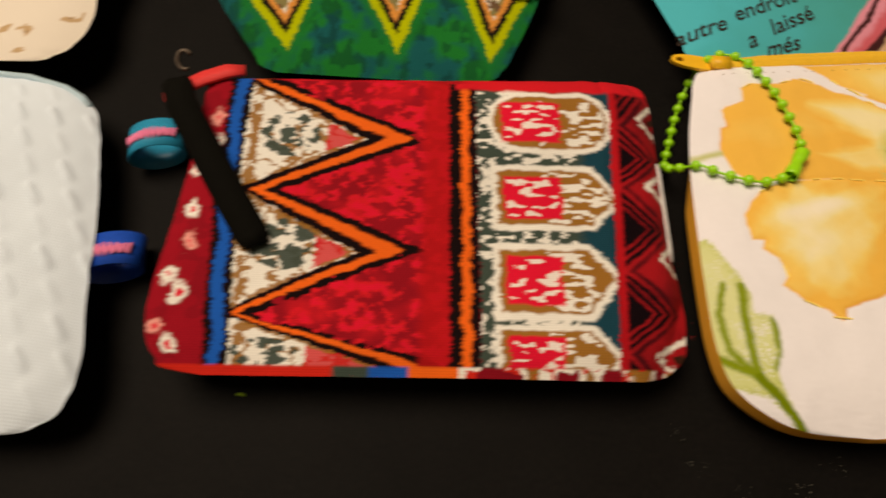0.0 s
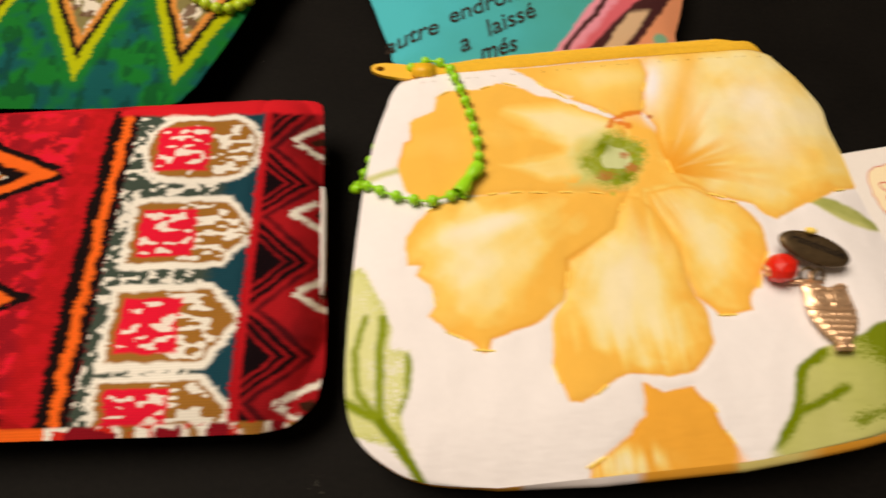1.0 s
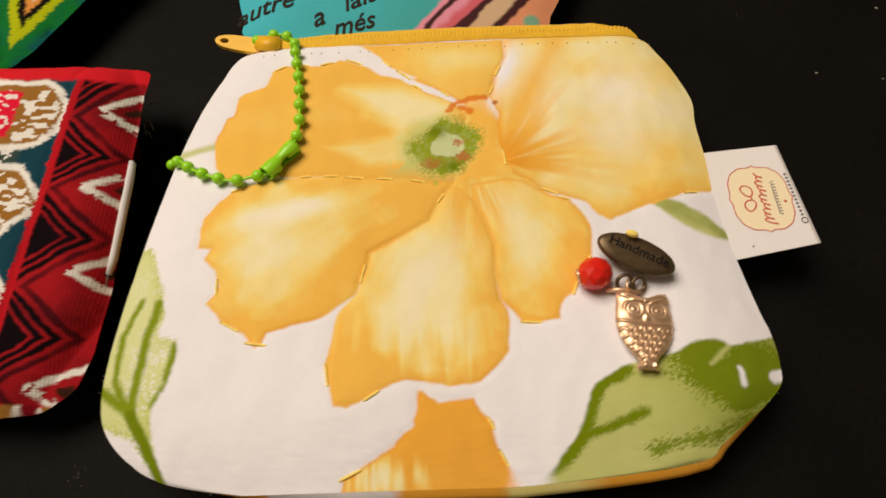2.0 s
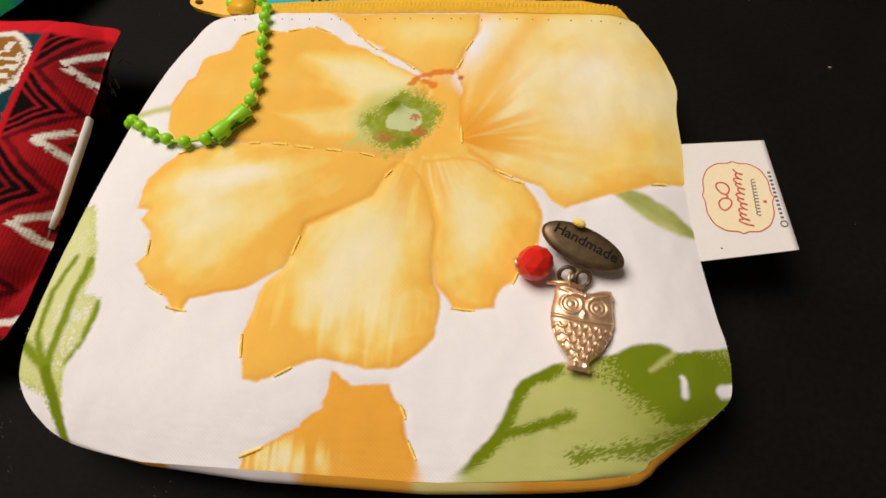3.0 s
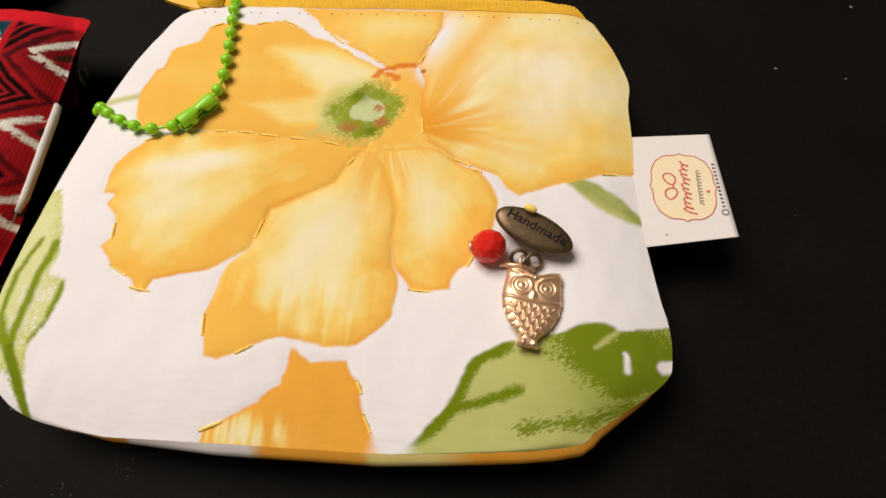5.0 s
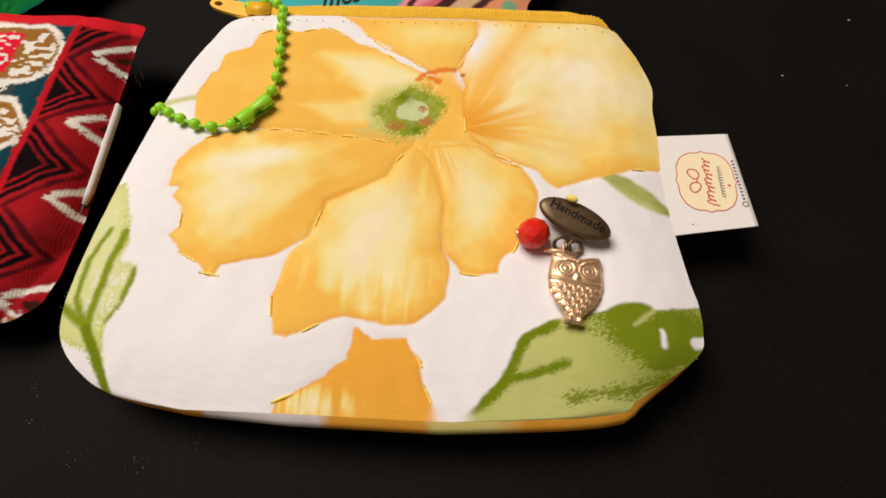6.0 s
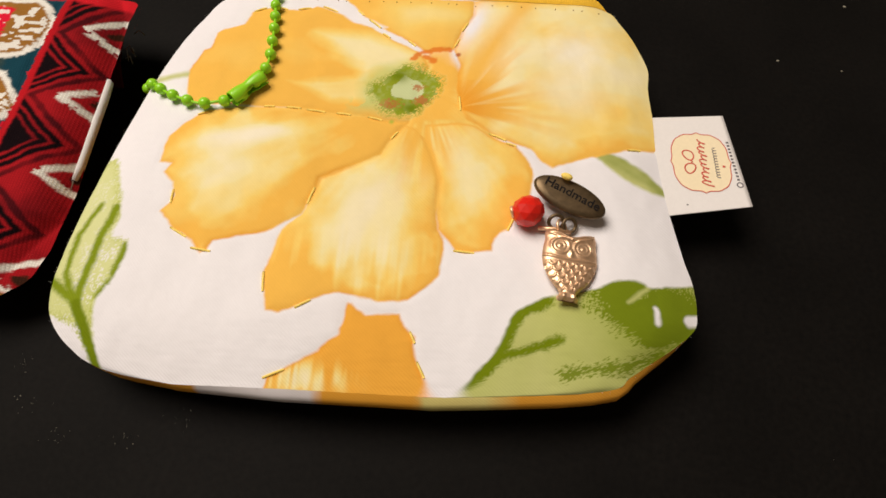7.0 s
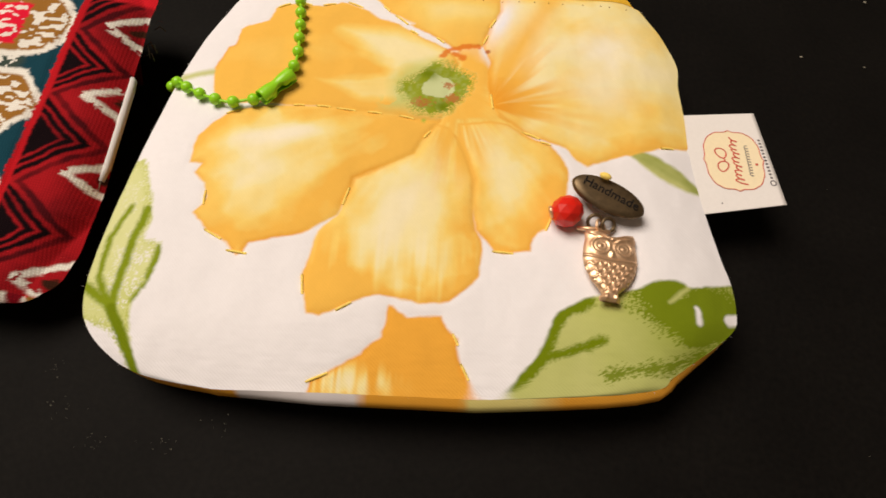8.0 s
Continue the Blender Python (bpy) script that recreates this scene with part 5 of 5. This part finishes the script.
turq_shape = Shape([(-51, -51, 35), (-49, -56, 39), (-40, -60, 44), (-18, -66, 53), (20, -76, 64), (50, -82, 70), (60, -76, 64)], 14, 19.5, bulge=-13.0)
turq = empty("zip_pouch", 0.100, 0.200, 0, "turquoise cotton pouch with dark script and pink flowers", "pouch", "handmade pouches")
turq.rotation_euler = (0, 0, radians(8))
front_panel(turq_shape, turq, sateen, paint_turquoise, 0.5, "turquoise cloth with script and flower print")
back_panel(turq_shape, turq, sateen, plain((40, 120, 125)))
for body, x, y, size, turn in (("autre", -53.0, -37.5, 9.6, 15), ("endroit", -26.0, -26.5, 9.6, 20), ("a", -34.4, -42.6, 9.6, 20), ("laissé", -17.0, -34.0, 9.6, 23), ("més", -22.5, -45.2, 8.6, 14)):
    me = writing(body, size / 1000, brown_ink, shear=0.35, depth=0.0, bold=0.00008)
    co = np.zeros(len(me.vertices) * 3)
    me.vertices.foreach_get("co", co)
    co = co.reshape(-1, 3)
    c_, s_ = math.cos(math.radians(turn)), math.sin(math.radians(turn))
    px = (co[:, 0] * c_ - co[:, 1] * s_) * 1000 + x
    py = (co[:, 0] * s_ + co[:, 1] * c_) * 1000 + y
    pz = turq_shape.height(px, np.clip(py, -50.5, 59)) + 0.25
    me.vertices.foreach_set("co", (np.column_stack([px, py, pz]) / 1000).reshape(-1))
    word = new("lettering", me)
    word.parent = turq
    tagged(word, "dark brown script print")


# ---- specks of dust on the table ----
rng = random.Random(3)
bm = bmesh.new()
for k in range(85):
    if k < 3:
        x, y, r = ((0.242, 0.164, 0.0004), (0.264, 0.164, 0.00025), (0.268, 0.198, 0.00045))[k]
    elif k < 60:
        bx, by = ((0.087, 0.002), (0.057, -0.008), (0.045, -0.002), (0.075, -0.006), (0.04, 0.008))[k % 5]
        x, y, r = bx + rng.gauss(0, 0.002), by + rng.gauss(0, 0.0015), rng.uniform(0.00003, 0.00012)
    else:
        x, y, r = rng.uniform(-0.2, 0.32), rng.uniform(-0.06, 0.22), rng.uniform(0.00003, 0.00008)
    m = Matrix.LocRotScale((x, y, r * 0.5), Euler((rng.random(), rng.random(), 6 * rng.random())), (r * rng.uniform(1, 2.2), r, r * 0.8))
    bmesh.ops.create_icosphere(bm, subdivisions=1, radius=1.0, matrix=m)
tagged(part("dust", bm, lint, None), "pale dust specks scattered over the black table", "dust", kind="stuff")
bit = part("green_lint", tube([(-0.0012, 0, 0.0004), (0, 0.0002, 0.0006), (0.0012, -0.0001, 0.0004)], 0.0005, 6), green_lint, None)
bit.location = (-0.0915, 0.0035, 0.0002)
tagged(bit, "tiny green fluff lying on the black table", "lint")
